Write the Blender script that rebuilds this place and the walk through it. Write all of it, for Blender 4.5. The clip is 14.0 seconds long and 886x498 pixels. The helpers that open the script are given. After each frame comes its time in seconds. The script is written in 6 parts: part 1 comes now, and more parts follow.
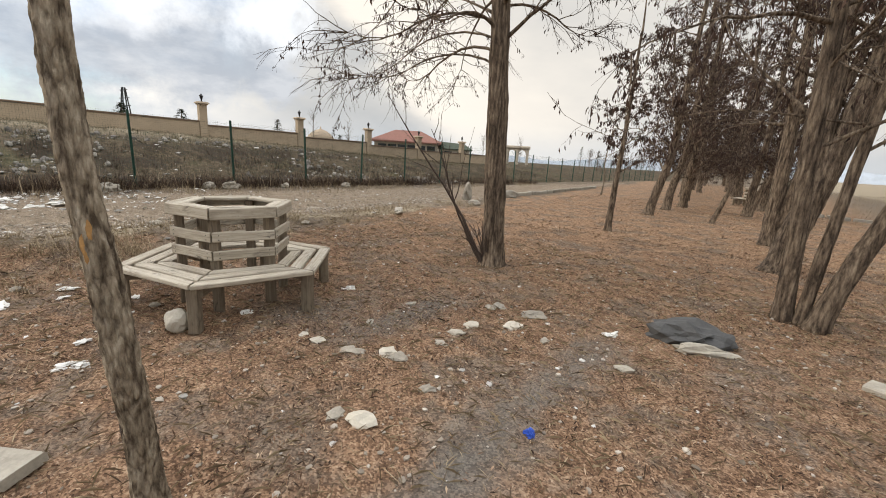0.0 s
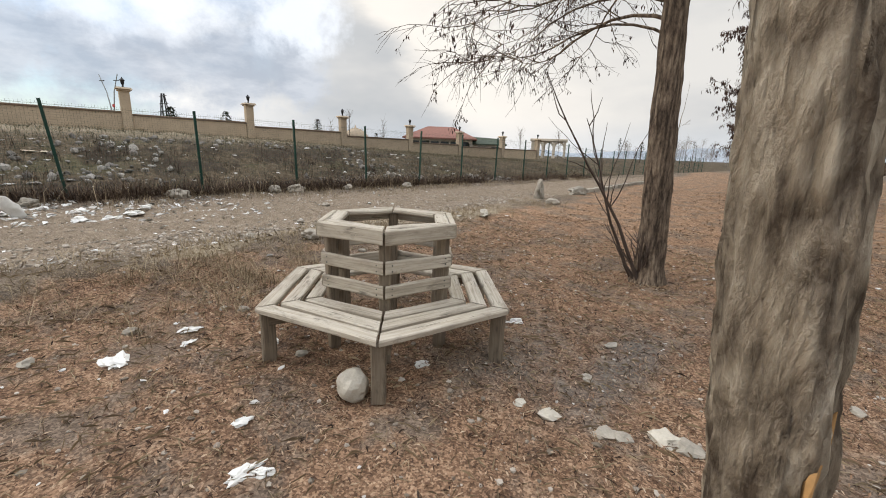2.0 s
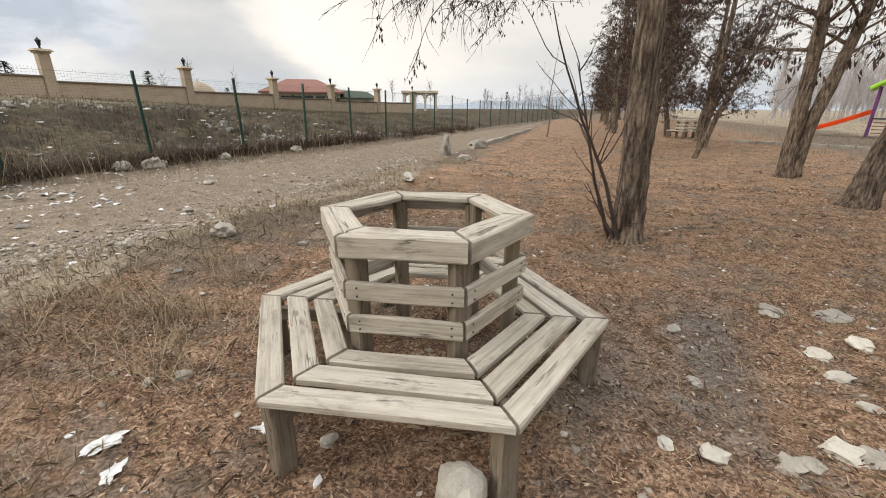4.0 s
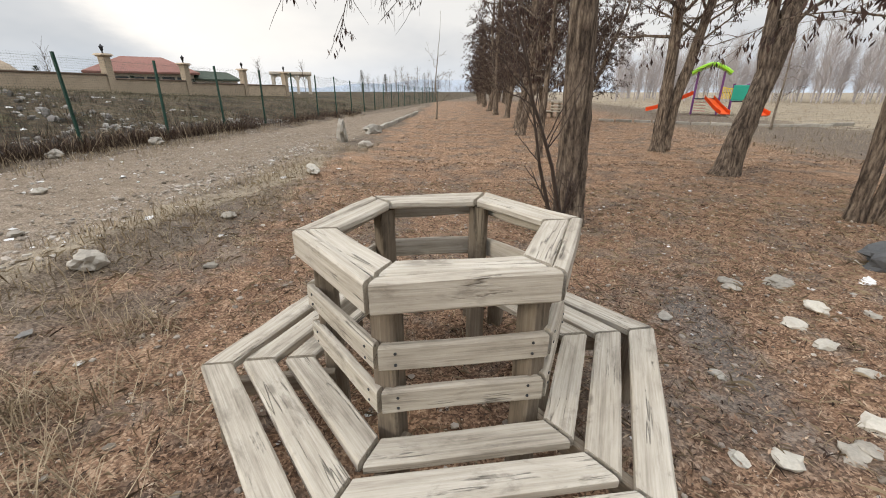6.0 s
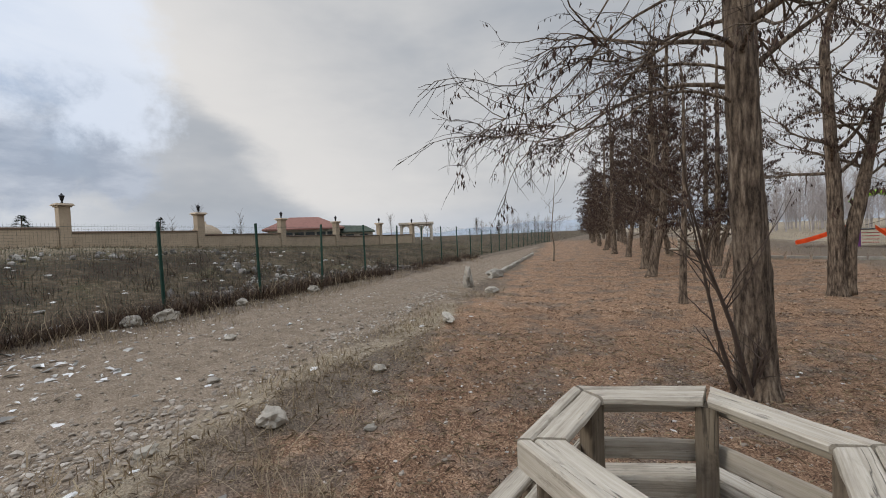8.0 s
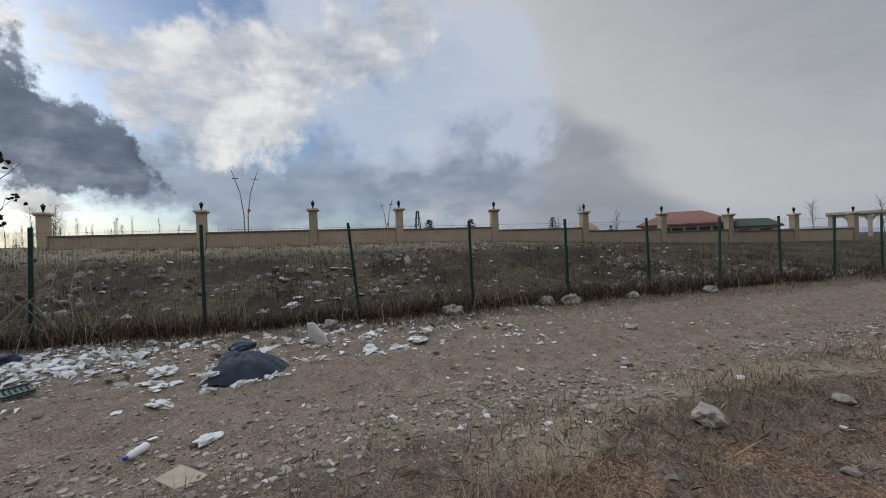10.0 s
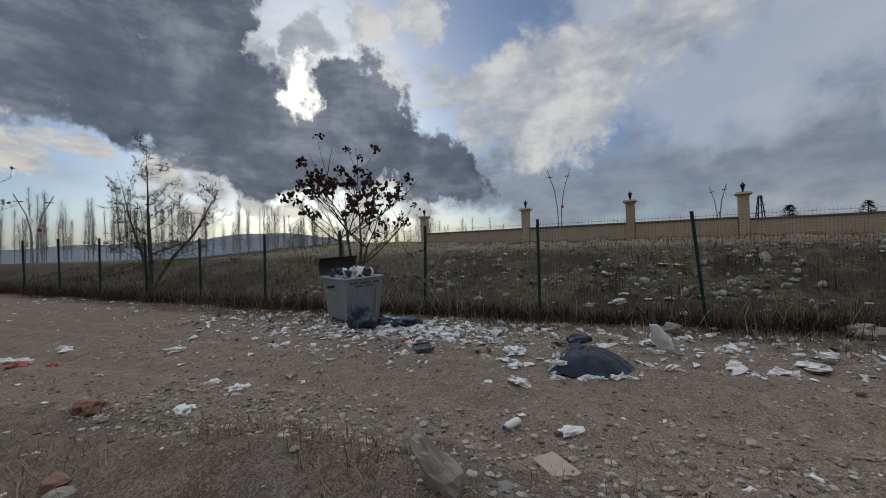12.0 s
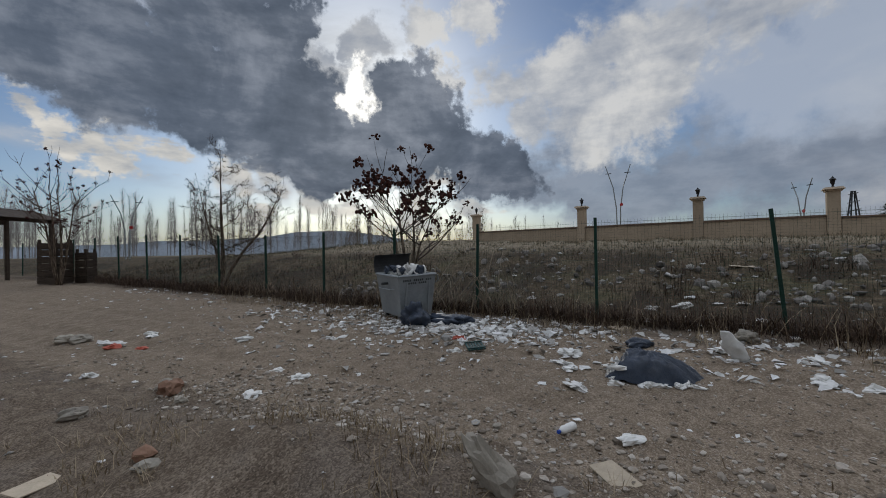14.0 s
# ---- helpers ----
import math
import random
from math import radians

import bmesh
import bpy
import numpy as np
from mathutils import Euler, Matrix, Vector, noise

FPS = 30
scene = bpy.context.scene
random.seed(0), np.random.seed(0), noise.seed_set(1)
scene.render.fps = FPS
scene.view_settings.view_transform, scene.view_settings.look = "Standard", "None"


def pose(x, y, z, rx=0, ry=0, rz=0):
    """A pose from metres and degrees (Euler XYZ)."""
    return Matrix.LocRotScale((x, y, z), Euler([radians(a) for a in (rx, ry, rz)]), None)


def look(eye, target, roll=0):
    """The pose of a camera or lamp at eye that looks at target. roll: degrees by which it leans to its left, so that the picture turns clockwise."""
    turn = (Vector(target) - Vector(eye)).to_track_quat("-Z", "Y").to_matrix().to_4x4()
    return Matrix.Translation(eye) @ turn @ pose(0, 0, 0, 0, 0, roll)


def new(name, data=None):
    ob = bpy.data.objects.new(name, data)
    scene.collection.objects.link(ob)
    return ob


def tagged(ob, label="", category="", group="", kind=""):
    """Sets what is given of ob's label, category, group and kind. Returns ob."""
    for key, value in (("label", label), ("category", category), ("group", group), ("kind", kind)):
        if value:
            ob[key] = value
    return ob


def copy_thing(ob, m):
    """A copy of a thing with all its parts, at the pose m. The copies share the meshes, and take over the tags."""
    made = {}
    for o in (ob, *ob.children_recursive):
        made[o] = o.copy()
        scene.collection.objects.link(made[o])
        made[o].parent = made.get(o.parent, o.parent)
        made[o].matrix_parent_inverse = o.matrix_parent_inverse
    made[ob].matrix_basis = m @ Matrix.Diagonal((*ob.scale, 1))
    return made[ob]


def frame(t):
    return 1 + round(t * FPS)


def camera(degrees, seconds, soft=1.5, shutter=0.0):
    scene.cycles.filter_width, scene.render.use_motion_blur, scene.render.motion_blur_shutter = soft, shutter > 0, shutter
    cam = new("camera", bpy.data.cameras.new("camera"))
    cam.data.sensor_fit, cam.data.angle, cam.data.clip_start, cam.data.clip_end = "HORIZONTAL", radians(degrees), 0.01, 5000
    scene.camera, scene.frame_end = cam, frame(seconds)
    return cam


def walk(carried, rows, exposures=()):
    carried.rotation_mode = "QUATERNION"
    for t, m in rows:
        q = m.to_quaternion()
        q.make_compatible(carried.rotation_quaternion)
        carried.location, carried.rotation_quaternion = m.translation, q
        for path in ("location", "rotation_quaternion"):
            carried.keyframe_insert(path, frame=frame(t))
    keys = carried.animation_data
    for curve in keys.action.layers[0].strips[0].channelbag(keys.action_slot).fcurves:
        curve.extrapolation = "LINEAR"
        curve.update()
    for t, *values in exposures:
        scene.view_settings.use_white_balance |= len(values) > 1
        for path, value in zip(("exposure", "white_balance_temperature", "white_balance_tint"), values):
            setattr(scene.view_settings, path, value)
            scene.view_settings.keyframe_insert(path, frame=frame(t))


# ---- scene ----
cam = camera(95.1, 14.0, soft=1.0)
PATH = [
    (0, (0.047, 0.039, 1.652), (-0.982, 1.696, 1.211), 3.6),
    (0.5, (-0.553, 0.018, 1.546), (-1.776, 1.543, 1.126), 3.8),
    (1, (-1.074, 0.000, 1.611), (-2.344, 1.483, 1.177), 2.9),
    (1.5, (-1.465, -0.079, 1.652), (-2.672, 1.450, 1.201), 2.6),
    (2, (-1.864, 0.054, 1.594), (-2.996, 1.636, 1.128), 2.1),
    (2.5, (-2.271, 0.136, 1.652), (-3.269, 1.797, 1.157), 2.7),
    (2.7, (-2.393, 0.137, 1.617), (-3.346, 1.832, 1.152), 1.2),
    (4.8, (-3.828, 0.600, 1.575), (-4.133, 2.389, 0.735), 1.8),
    (5, (-3.873, 0.623, 1.527), (-4.112, 2.406, 0.652), 1.4),
    (5.5, (-3.998, 0.787, 1.554), (-4.099, 2.570, 0.654), 0.1),
    (6, (-4.142, 0.885, 1.570), (-4.189, 2.749, 0.846), 0.1),
    (6.5, (-4.394, 0.886, 1.669), (-4.476, 2.832, 1.215), 0.1),
    (7, (-4.551, 0.920, 1.760), (-4.750, 2.900, 1.564), -1.0),
    (7.2, (-4.571, 0.936, 1.807), (-4.823, 2.916, 1.679), -1.3),
    (9.3, (-4.690, 0.818, 1.814), (-6.094, 2.242, 1.807), -2.0),
    (9.5, (-4.789, 0.731, 1.781), (-6.336, 1.999, 1.790), -1.5),
    (10, (-4.909, 0.498, 1.767), (-6.732, 1.320, 1.758), -2.1),
    (10.5, (-5.192, 0.285, 1.712), (-7.154, 0.673, 1.697), -2.4),
    (11, (-5.191, 0.201, 1.751), (-7.191, 0.180, 1.743), -2.3),
    (11.5, (-5.288, 0.105, 1.759), (-7.258, -0.238, 1.760), -2.0),
    (12, (-5.311, 0.047, 1.758), (-7.222, -0.543, 1.770), -1.6),
    (12.5, (-5.315, 0.042, 1.754), (-7.179, -0.683, 1.772), -1.2),
    (13, (-5.326, 0.039, 1.751), (-7.163, -0.753, 1.771), -1.0),
    (13.5, (-5.314, 0.035, 1.755), (-7.140, -0.779, 1.771), -1.0),
    (14, (-5.310, 0.025, 1.756), (-7.130, -0.802, 1.766), -1.0),
]
EXPOSURES = [(0, 0.0, 7350, 10), (1.3, -0.04, 7100, 10), (2.7, 0.03, 7050, 10), (4.8, 0.1, 7300, 10), (6, 0.1, 6950, 10), (7.2, -0.25, 6700, 10), (9.3, -0.78, 6450, 10), (10.5, -1.14, 6250, 10), (11.2, -1.24, 6250, 10), (12, -1.40, 6280, 10), (14, -1.40, 6280, 10)]
walk(cam, [(t, look(eye, goal, roll)) for t, eye, goal, roll in PATH], EXPOSURES)

# ---- world: broken winter cloud, low sun hidden behind it ----
SUN_YAW, SUN_EL = 125.0, 21.8
SUN_DIR = Vector((-math.sin(radians(SUN_YAW)) * math.cos(radians(SUN_EL)), math.cos(radians(SUN_YAW)) * math.cos(radians(SUN_EL)), math.sin(radians(SUN_EL))))


class Nodes:
    """Short hand for building node trees."""

    def __init__(self, tree):
        self.tree = tree
        tree.nodes.clear()

    def add(self, kind, **inputs):
        node = self.tree.nodes.new(kind)
        for key, value in inputs.items():
            slot = node.inputs[int(key[1:])] if key[0] == "i" and key[1:].isdigit() else node.inputs[key.replace("_", " ")]
            if isinstance(value, bpy.types.NodeSocket):
                self.tree.links.new(value, slot)
            else:
                slot.default_value = value
        return node

    def math(self, op, a, b=0.0, clamp=False):
        n = self.add("ShaderNodeMath", i0=a, i1=b)
        n.operation, n.use_clamp = op, clamp
        return n.outputs[0]

    def dot(self, a, b):
        n = self.add("ShaderNodeVectorMath", i0=a, i1=b)
        n.operation = "DOT_PRODUCT"
        return n.outputs["Value"]

    def noise(self, vec, scale, detail=4.0, rough=0.55, distort=0.0):
        return self.add("ShaderNodeTexNoise", Vector=vec, Scale=scale, Detail=detail, Roughness=rough, Distortion=distort).outputs["Fac"]

    def ramp(self, fac, *stops):
        n = self.add("ShaderNodeValToRGB", Fac=fac)
        e = n.color_ramp.elements
        while len(e) < len(stops):
            e.new(0.5)
        for k, (p, c) in zip(e, stops):
            k.position = p
            k.color = (*c, 1) if len(c) == 3 else c
        return n.outputs["Color"]

    def span(self, value, lo, hi):
        n = self.add("ShaderNodeMapRange", Value=value, From_Min=lo, From_Max=hi)
        n.interpolation_type = "SMOOTHSTEP"
        return n.outputs[0]

    def mix(self, fac, a, b):
        n = self.tree.nodes.new("ShaderNodeMix")
        n.data_type = "RGBA"
        for slot, value in ((0, fac), (6, a), (7, b)):
            if isinstance(value, bpy.types.NodeSocket):
                self.tree.links.new(value, n.inputs[slot])
            else:
                n.inputs[slot].default_value = (*value, 1) if isinstance(value, tuple) and len(value) == 3 else value
        return n.outputs[2]

    def mapped(self, vec, scale=(1, 1, 1), location=(0, 0, 0)):
        return self.add("ShaderNodeMapping", Vector=vec, Scale=scale, Location=location).outputs[0]


def toward(yaw, el):
    a, e = radians(yaw), radians(el)
    return (-math.sin(a) * math.cos(e), math.cos(a) * math.cos(e), math.sin(e))


def build_world():
    world = bpy.data.worlds.new("sky")
    scene.world = world
    world.use_nodes = True
    n = Nodes(world.node_tree)
    co = n.add("ShaderNodeTexCoord").outputs["Generated"]
    sky = n.add("ShaderNodeTexSky")
    sky.sky_type, sky.sun_disc = "NISHITA", False
    sky.sun_elevation, sky.sun_rotation = radians(SUN_EL), radians(360 - SUN_YAW)
    blue = n.mix(1.0, (0, 0, 0), sky.outputs[0])
    blue = n.add("ShaderNodeVectorMath", i0=blue, i1=(0.115, 0.14, 0.175)).outputs[0]
    blue.node.operation = "MULTIPLY"
    flat = n.mapped(co, (1, 1, 2.6))
    near_sun = n.dot(co, tuple(SUN_DIR))
    puffs = n.noise(flat, 3.1, 9, 0.56, 0.25)
    fine = n.noise(flat, 9.0, 7, 0.6)
    billow = n.noise(co, 5.5, 10, 0.60, 0.35)

    # directions bent by turbulence at two sizes, so that the clouds' edges are torn
    bend = n.add("ShaderNodeTexNoise", Vector=co, Scale=3.6, Detail=6.0, Roughness=0.6).outputs["Color"]
    curl = n.add("ShaderNodeTexNoise", Vector=co, Scale=15.0, Detail=8.0, Roughness=0.65).outputs["Color"]

    def shifted(vec, noise_colour, amount):
        mid = n.add("ShaderNodeVectorMath", i0=noise_colour, i1=(0.5, 0.5, 0.5))
        mid.operation = "SUBTRACT"
        scaled = n.add("ShaderNodeVectorMath", i0=mid.outputs[0], i1=(amount, amount, amount))
        scaled.operation = "MULTIPLY"
        return n.add("ShaderNodeVectorMath", i0=vec, i1=scaled.outputs[0]).outputs[0]

    torn = n.add("ShaderNodeVectorMath", i0=shifted(shifted(co, bend, 0.30), curl, 0.13))
    torn.operation = "NORMALIZE"
    torn = torn.outputs[0]

    def cluster(spots):
        """How deep a direction lies inside a cloud made of overlapping round masses (yaw, elevation, angular size)."""
        deep = None
        for yaw, el, size in spots:
            near = n.math("SUBTRACT", 1.0, n.math("DIVIDE", n.math("ARCCOSINE", n.math("MINIMUM", n.dot(torn, toward(yaw, el)), 1.0)), size))
            deep = near if deep is None else n.math("MAXIMUM", deep, near)
        return deep

    def ragged(deep, pattern, amount, lo, hi):
        return n.span(n.math("ADD", deep, n.math("MULTIPLY", n.math("SUBTRACT", pattern, 0.5), amount)), lo, hi)

    # even pale cloud over the north, thinning to broken cloud round the sun
    veil = n.span(near_sun, 0.78, 0.22)
    cover = n.math("ADD", n.math("MULTIPLY", n.span(puffs, 0.44, 0.66), 0.75), n.math("MULTIPLY", veil, 1.1), True)
    broken = n.ramp(n.math("ADD", n.math("MULTIPLY", puffs, 0.7), n.math("MULTIPLY", fine, 0.3)), (0.38, (0.60, 0.72, 0.92)), (0.5, (0.90, 1.0, 1.15)), (0.64, (1.35, 1.38, 1.42)))
    even = n.ramp(n.noise(flat, 1.5, 5), (0.35, (0.47, 0.53, 0.61)), (0.5, (0.62, 0.66, 0.72)), (0.65, (0.80, 0.82, 0.85)))
    col = n.mix(cover, blue, n.mix(veil, broken, even))
    # the slanting bright edge of the high veil in the north-west
    slant = n.dot(co, tuple(Vector(toward(40, 11)).cross(Vector(toward(64, 31))).normalized()))
    slant = n.math("ADD", slant, n.math("MULTIPLY", n.math("SUBTRACT", puffs, 0.5), 0.22))
    ridge = n.math("MULTIPLY", n.span(slant, -0.05, 0.03), n.span(slant, 0.42, 0.03))
    col = n.mix(n.math("MULTIPLY", ridge, 0.75), col, (1.12, 1.10, 1.08))
    # glow round the hidden sun
    glow = n.math("POWER", n.math("MAXIMUM", near_sun, 0.0), 60)
    col = n.mix(n.math("MULTIPLY", glow, 0.4, True), col, (1.9, 1.78, 1.55))
    # flat grey-blue cloud low in the west
    grey = cluster(((107, 9, 0.10), (102, 9, 0.11), (97, 8.5, 0.12), (92, 8.5, 0.13), (87, 8, 0.14), (81, 8, 0.15), (75, 7.5, 0.14), (69, 7.5, 0.13), (62, 8, 0.13), (55, 8, 0.11)))
    shade = ragged(grey, puffs, 1.0, 0.05, 0.65)
    col = n.mix(n.math("MULTIPLY", shade, 0.88), col, n.ramp(fine, (0.38, (0.48, 0.56, 0.70)), (0.6, (0.66, 0.74, 0.88))))
    # thin pale haze high in the west
    haze = ragged(cluster(((76, 17, 0.16), (68, 19, 0.18), (61, 22, 0.18), (80, 27, 0.14), (70, 30, 0.18), (56, 15, 0.12))), puffs, 0.9, 0.0, 0.6)
    col = n.mix(n.math("MULTIPLY", haze, 0.8), col, (1.04, 1.15, 1.34))
    # pale torn cloud low under the dark one
    low_cloud = cluster(((160.1, 13.7, 0.05), (156.8, 13.1, 0.05), (152.6, 12.8, 0.06), (148.3, 11.0, 0.06), (143.5, 10.5, 0.06), (137.4, 10.6, 0.06), (129.9, 9.6, 0.06), (124.0, 6.3, 0.085), (116.3, 5.1, 0.095), (108.7, 4.1, 0.08), (154.0, 8.0, 0.045), (141.0, 7.0, 0.05)))
    streaks = n.noise(n.mapped(co, (1, 1, 4.5)), 6.0, 9, 0.6, 0.4)
    col = n.mix(n.math("MULTIPLY", ragged(low_cloud, streaks, 3.2, 0.15, 0.6), 0.9), col, n.ramp(fine, (0.36, (1.05, 1.06, 1.06)), (0.5, (1.55, 1.47, 1.32)), (0.64, (2.0, 1.86, 1.62))))
    # the broad bright cloud west of the sun
    bright = cluster(((103.9, 22.3, 0.075), (97.7, 22.5, 0.10), (91.1, 22.6, 0.11), (87.1, 17.4, 0.095), (94.1, 17.3, 0.11), (100.5, 17.5, 0.085), (83.7, 22.3, 0.09), (77.7, 23.8, 0.10), (72.9, 24.6, 0.09), (69, 29, 0.10), (109.7, 31.2, 0.06), (117.3, 28.2, 0.05), (112.7, 22.6, 0.04), (129.3, 23.9, 0.065), (124.4, 24.9, 0.06)))
    lit = ragged(bright, billow, 1.8, -0.05, 0.45)
    relief = n.math("ADD", n.math("MULTIPLY", billow, 0.6), n.math("MULTIPLY", fine, 0.4))
    col = n.mix(n.math("MULTIPLY", lit, 0.88), col, n.ramp(relief, (0.38, (0.78, 0.84, 0.95)), (0.48, (1.15, 1.17, 1.2)), (0.60, (1.75, 1.70, 1.60))))
    # the heavy dark cloud below the sun, reaching out to the south
    dark = cluster(((180, 30, 0.22), (168, 25, 0.14), (162.7, 22.6, 0.11), (159.7, 21.5, 0.10), (156.3, 21.7, 0.09), (152.5, 21.3, 0.11), (146.6, 20.6, 0.135), (139.7, 20.4, 0.145), (133.3, 17.8, 0.13), (136.5, 27.0, 0.10), (129.1, 14.6, 0.12), (121.5, 14.8, 0.11), (117.9, 19.0, 0.10), (114.0, 17.4, 0.10), (117.7, 13.4, 0.13), (111.3, 12.2, 0.10), (143.2, 31.6, 0.13), (105.8, 10.8, 0.085), (126, 12.5, 0.09)))
    mask = ragged(dark, billow, 1.3, -0.05, 0.2)
    inside = n.ramp(relief, (0.38, (0.17, 0.215, 0.29)), (0.5, (0.28, 0.335, 0.43)), (0.62, (0.58, 0.64, 0.75)))
    col = n.mix(n.math("MULTIPLY", mask, 0.97), col, inside)
    # the gap through which the sun's light breaks
    gap = n.math("SUBTRACT", 1.0, n.math("DIVIDE", n.math("ARCCOSINE", n.math("MINIMUM", n.dot(torn, tuple(SUN_DIR)), 1.0)), 0.05))
    col = n.mix(ragged(gap, billow, 2.6, 0.05, 0.7), col, (4.2, 4.0, 3.6))
    # haze along the horizon
    up = n.add("ShaderNodeSeparateXYZ", Vector=co).outputs["Z"]
    low = n.span(up, 0.10, 0.0)
    col = n.mix(n.math("MULTIPLY", low, 0.4), col, (0.60, 0.72, 0.90))
    # overcast skies grow brighter towards the zenith
    high = n.math("ADD", 1.0, n.math("MULTIPLY", n.span(up, 0.5, 0.95), 2.5))
    out = n.add("ShaderNodeBackground", Color=col, Strength=high)
    n.add("ShaderNodeOutputWorld", Surface=out.outputs[0])


build_world()
sun = bpy.data.lights.new("sun", "SUN")
sun.energy, sun.angle, sun.color = 1.5, radians(14), (1.0, 0.95, 0.86)
sun_ob = new("sun", sun)
sun_ob.matrix_world = look(SUN_DIR * 60, (0, 0, 0))


# ---- materials ----
def material(name, rough=0.8, metal=0.0, spec=0.3):
    """A material, its node helper, its shader and the object's own coordinates."""
    m = bpy.data.materials.new(name)
    m.use_nodes = True
    n = Nodes(m.node_tree)
    b = n.add("ShaderNodeBsdfPrincipled", Roughness=rough, Metallic=metal)
    b.inputs["Specular IOR Level"].default_value = spec
    n.add("ShaderNodeOutputMaterial", Surface=b.outputs[0])
    return m, n, b, n.add("ShaderNodeTexCoord").outputs["Object"]


def link(n, socket, b, slot):
    n.tree.links.new(socket, b.inputs[slot])


def bump(n, b, height, distance=0.01, strength=0.6):
    link(n, n.add("ShaderNodeBump", Height=height, Distance=distance, Strength=strength).outputs[0], b, "Normal")


def plain(name, colour, rough=0.6, metal=0.0, scale=6.0, vary=0.25, relief=0.003, island=False):
    """Paint, plastic, stone and the like: one colour with stains at two sizes, wear and fine relief."""
    m, n, b, co = material(name, rough, metal)
    rnd = n.add("ShaderNodeObjectInfo").outputs["Random"]
    if island:
        rnd = n.add("ShaderNodeNewGeometry").outputs["Random Per Island"]
    big = n.noise(co, scale, 5, 0.6)
    small = n.noise(co, scale * 9, 3, 0.6)
    lum = n.math("ADD", n.math("MULTIPLY", big, 0.6), n.math("MULTIPLY", small, 0.4))
    lum = n.math("ADD", n.math("MULTIPLY", n.math("SUBTRACT", lum, 0.5), 2.4), n.math("MULTIPLY", n.math("SUBTRACT", rnd, 0.5), 0.6))
    lo = tuple(c * (1 - vary) for c in colour)
    hi = tuple(min(1, c * (1 + vary)) for c in colour)
    link(n, n.mix(n.math("ADD", lum, 0.5, True), lo, hi), b, "Base Color")
    link(n, n.math("ADD", n.math("MULTIPLY", small, 0.25), rough - 0.12, True), b, "Roughness")
    bump(n, b, n.math("ADD", big, n.math("MULTIPLY", small, 0.4)), relief)
    return m


def wood_material(name, dark, mid, light):
    """Weathered timber, its grain along the piece's own x."""
    m, n, b, co = material(name, 0.82, 0, 0.2)
    info = n.add("ShaderNodeObjectInfo").outputs["Random"]
    off = n.add("ShaderNodeCombineXYZ", X=n.math("MULTIPLY", info, 37.0), Y=n.math("MULTIPLY", info, 13.0), Z=n.math("MULTIPLY", info, 71.0)).outputs[0]
    vec = n.add("ShaderNodeVectorMath", i0=co, i1=off).outputs[0]
    grain = n.noise(n.mapped(vec, (1.6, 55, 55)), 1.0, 6, 0.6, 0.5)
    fibre = n.noise(n.mapped(vec, (6, 170, 170)), 1.0, 3, 0.6)
    stain = n.noise(n.mapped(vec, (2.5, 7, 7)), 1.0, 5, 0.65)
    knot = n.add("ShaderNodeTexVoronoi", Vector=n.mapped(vec, (3.0, 9, 9)), Scale=1.0).outputs["Distance"]
    mixd = n.math("ADD", n.math("MULTIPLY", grain, 0.45), n.math("ADD", n.math("MULTIPLY", fibre, 0.2), n.math("MULTIPLY", stain, 0.35)))
    mixd = n.math("ADD", mixd, n.math("MULTIPLY", n.math("SUBTRACT", info, 0.5), 0.08))
    col = n.ramp(mixd, (0.32, dark), (0.48, mid), (0.66, light))
    col = n.mix(n.math("MULTIPLY", n.span(knot, 0.16, 0.05), 0.6), col, tuple(c * 0.55 for c in dark))
    grime = n.noise(n.mapped(vec, (4.5, 11, 11), (9, 2, 4)), 1.0, 6, 0.7, 0.4)
    col = n.mix(n.math("MULTIPLY", n.span(grime, 0.52, 0.70), 0.6), col, tuple(c * 0.75 for c in dark))
    crack = n.noise(n.mapped(vec, (1.2, 26, 26), (3, 5, 7)), 1.0, 2, 0.5, 0.3)
    split = n.math("SUBTRACT", 1.0, n.math("MULTIPLY", n.math("ABSOLUTE", n.math("SUBTRACT", crack, 0.5)), 42.0), True)
    split = n.math("MULTIPLY", split, n.span(stain, 0.535, 0.60))
    col = n.mix(n.math("MULTIPLY", split, 0.75), col, (0.03, 0.025, 0.02))
    link(n, col, b, "Base Color")
    bump(n, b, n.math("SUBTRACT", n.math("ADD", grain, n.math("MULTIPLY", fibre, 0.5)), n.math("MULTIPLY", split, 1.5)), 0.004, 0.7)
    return m


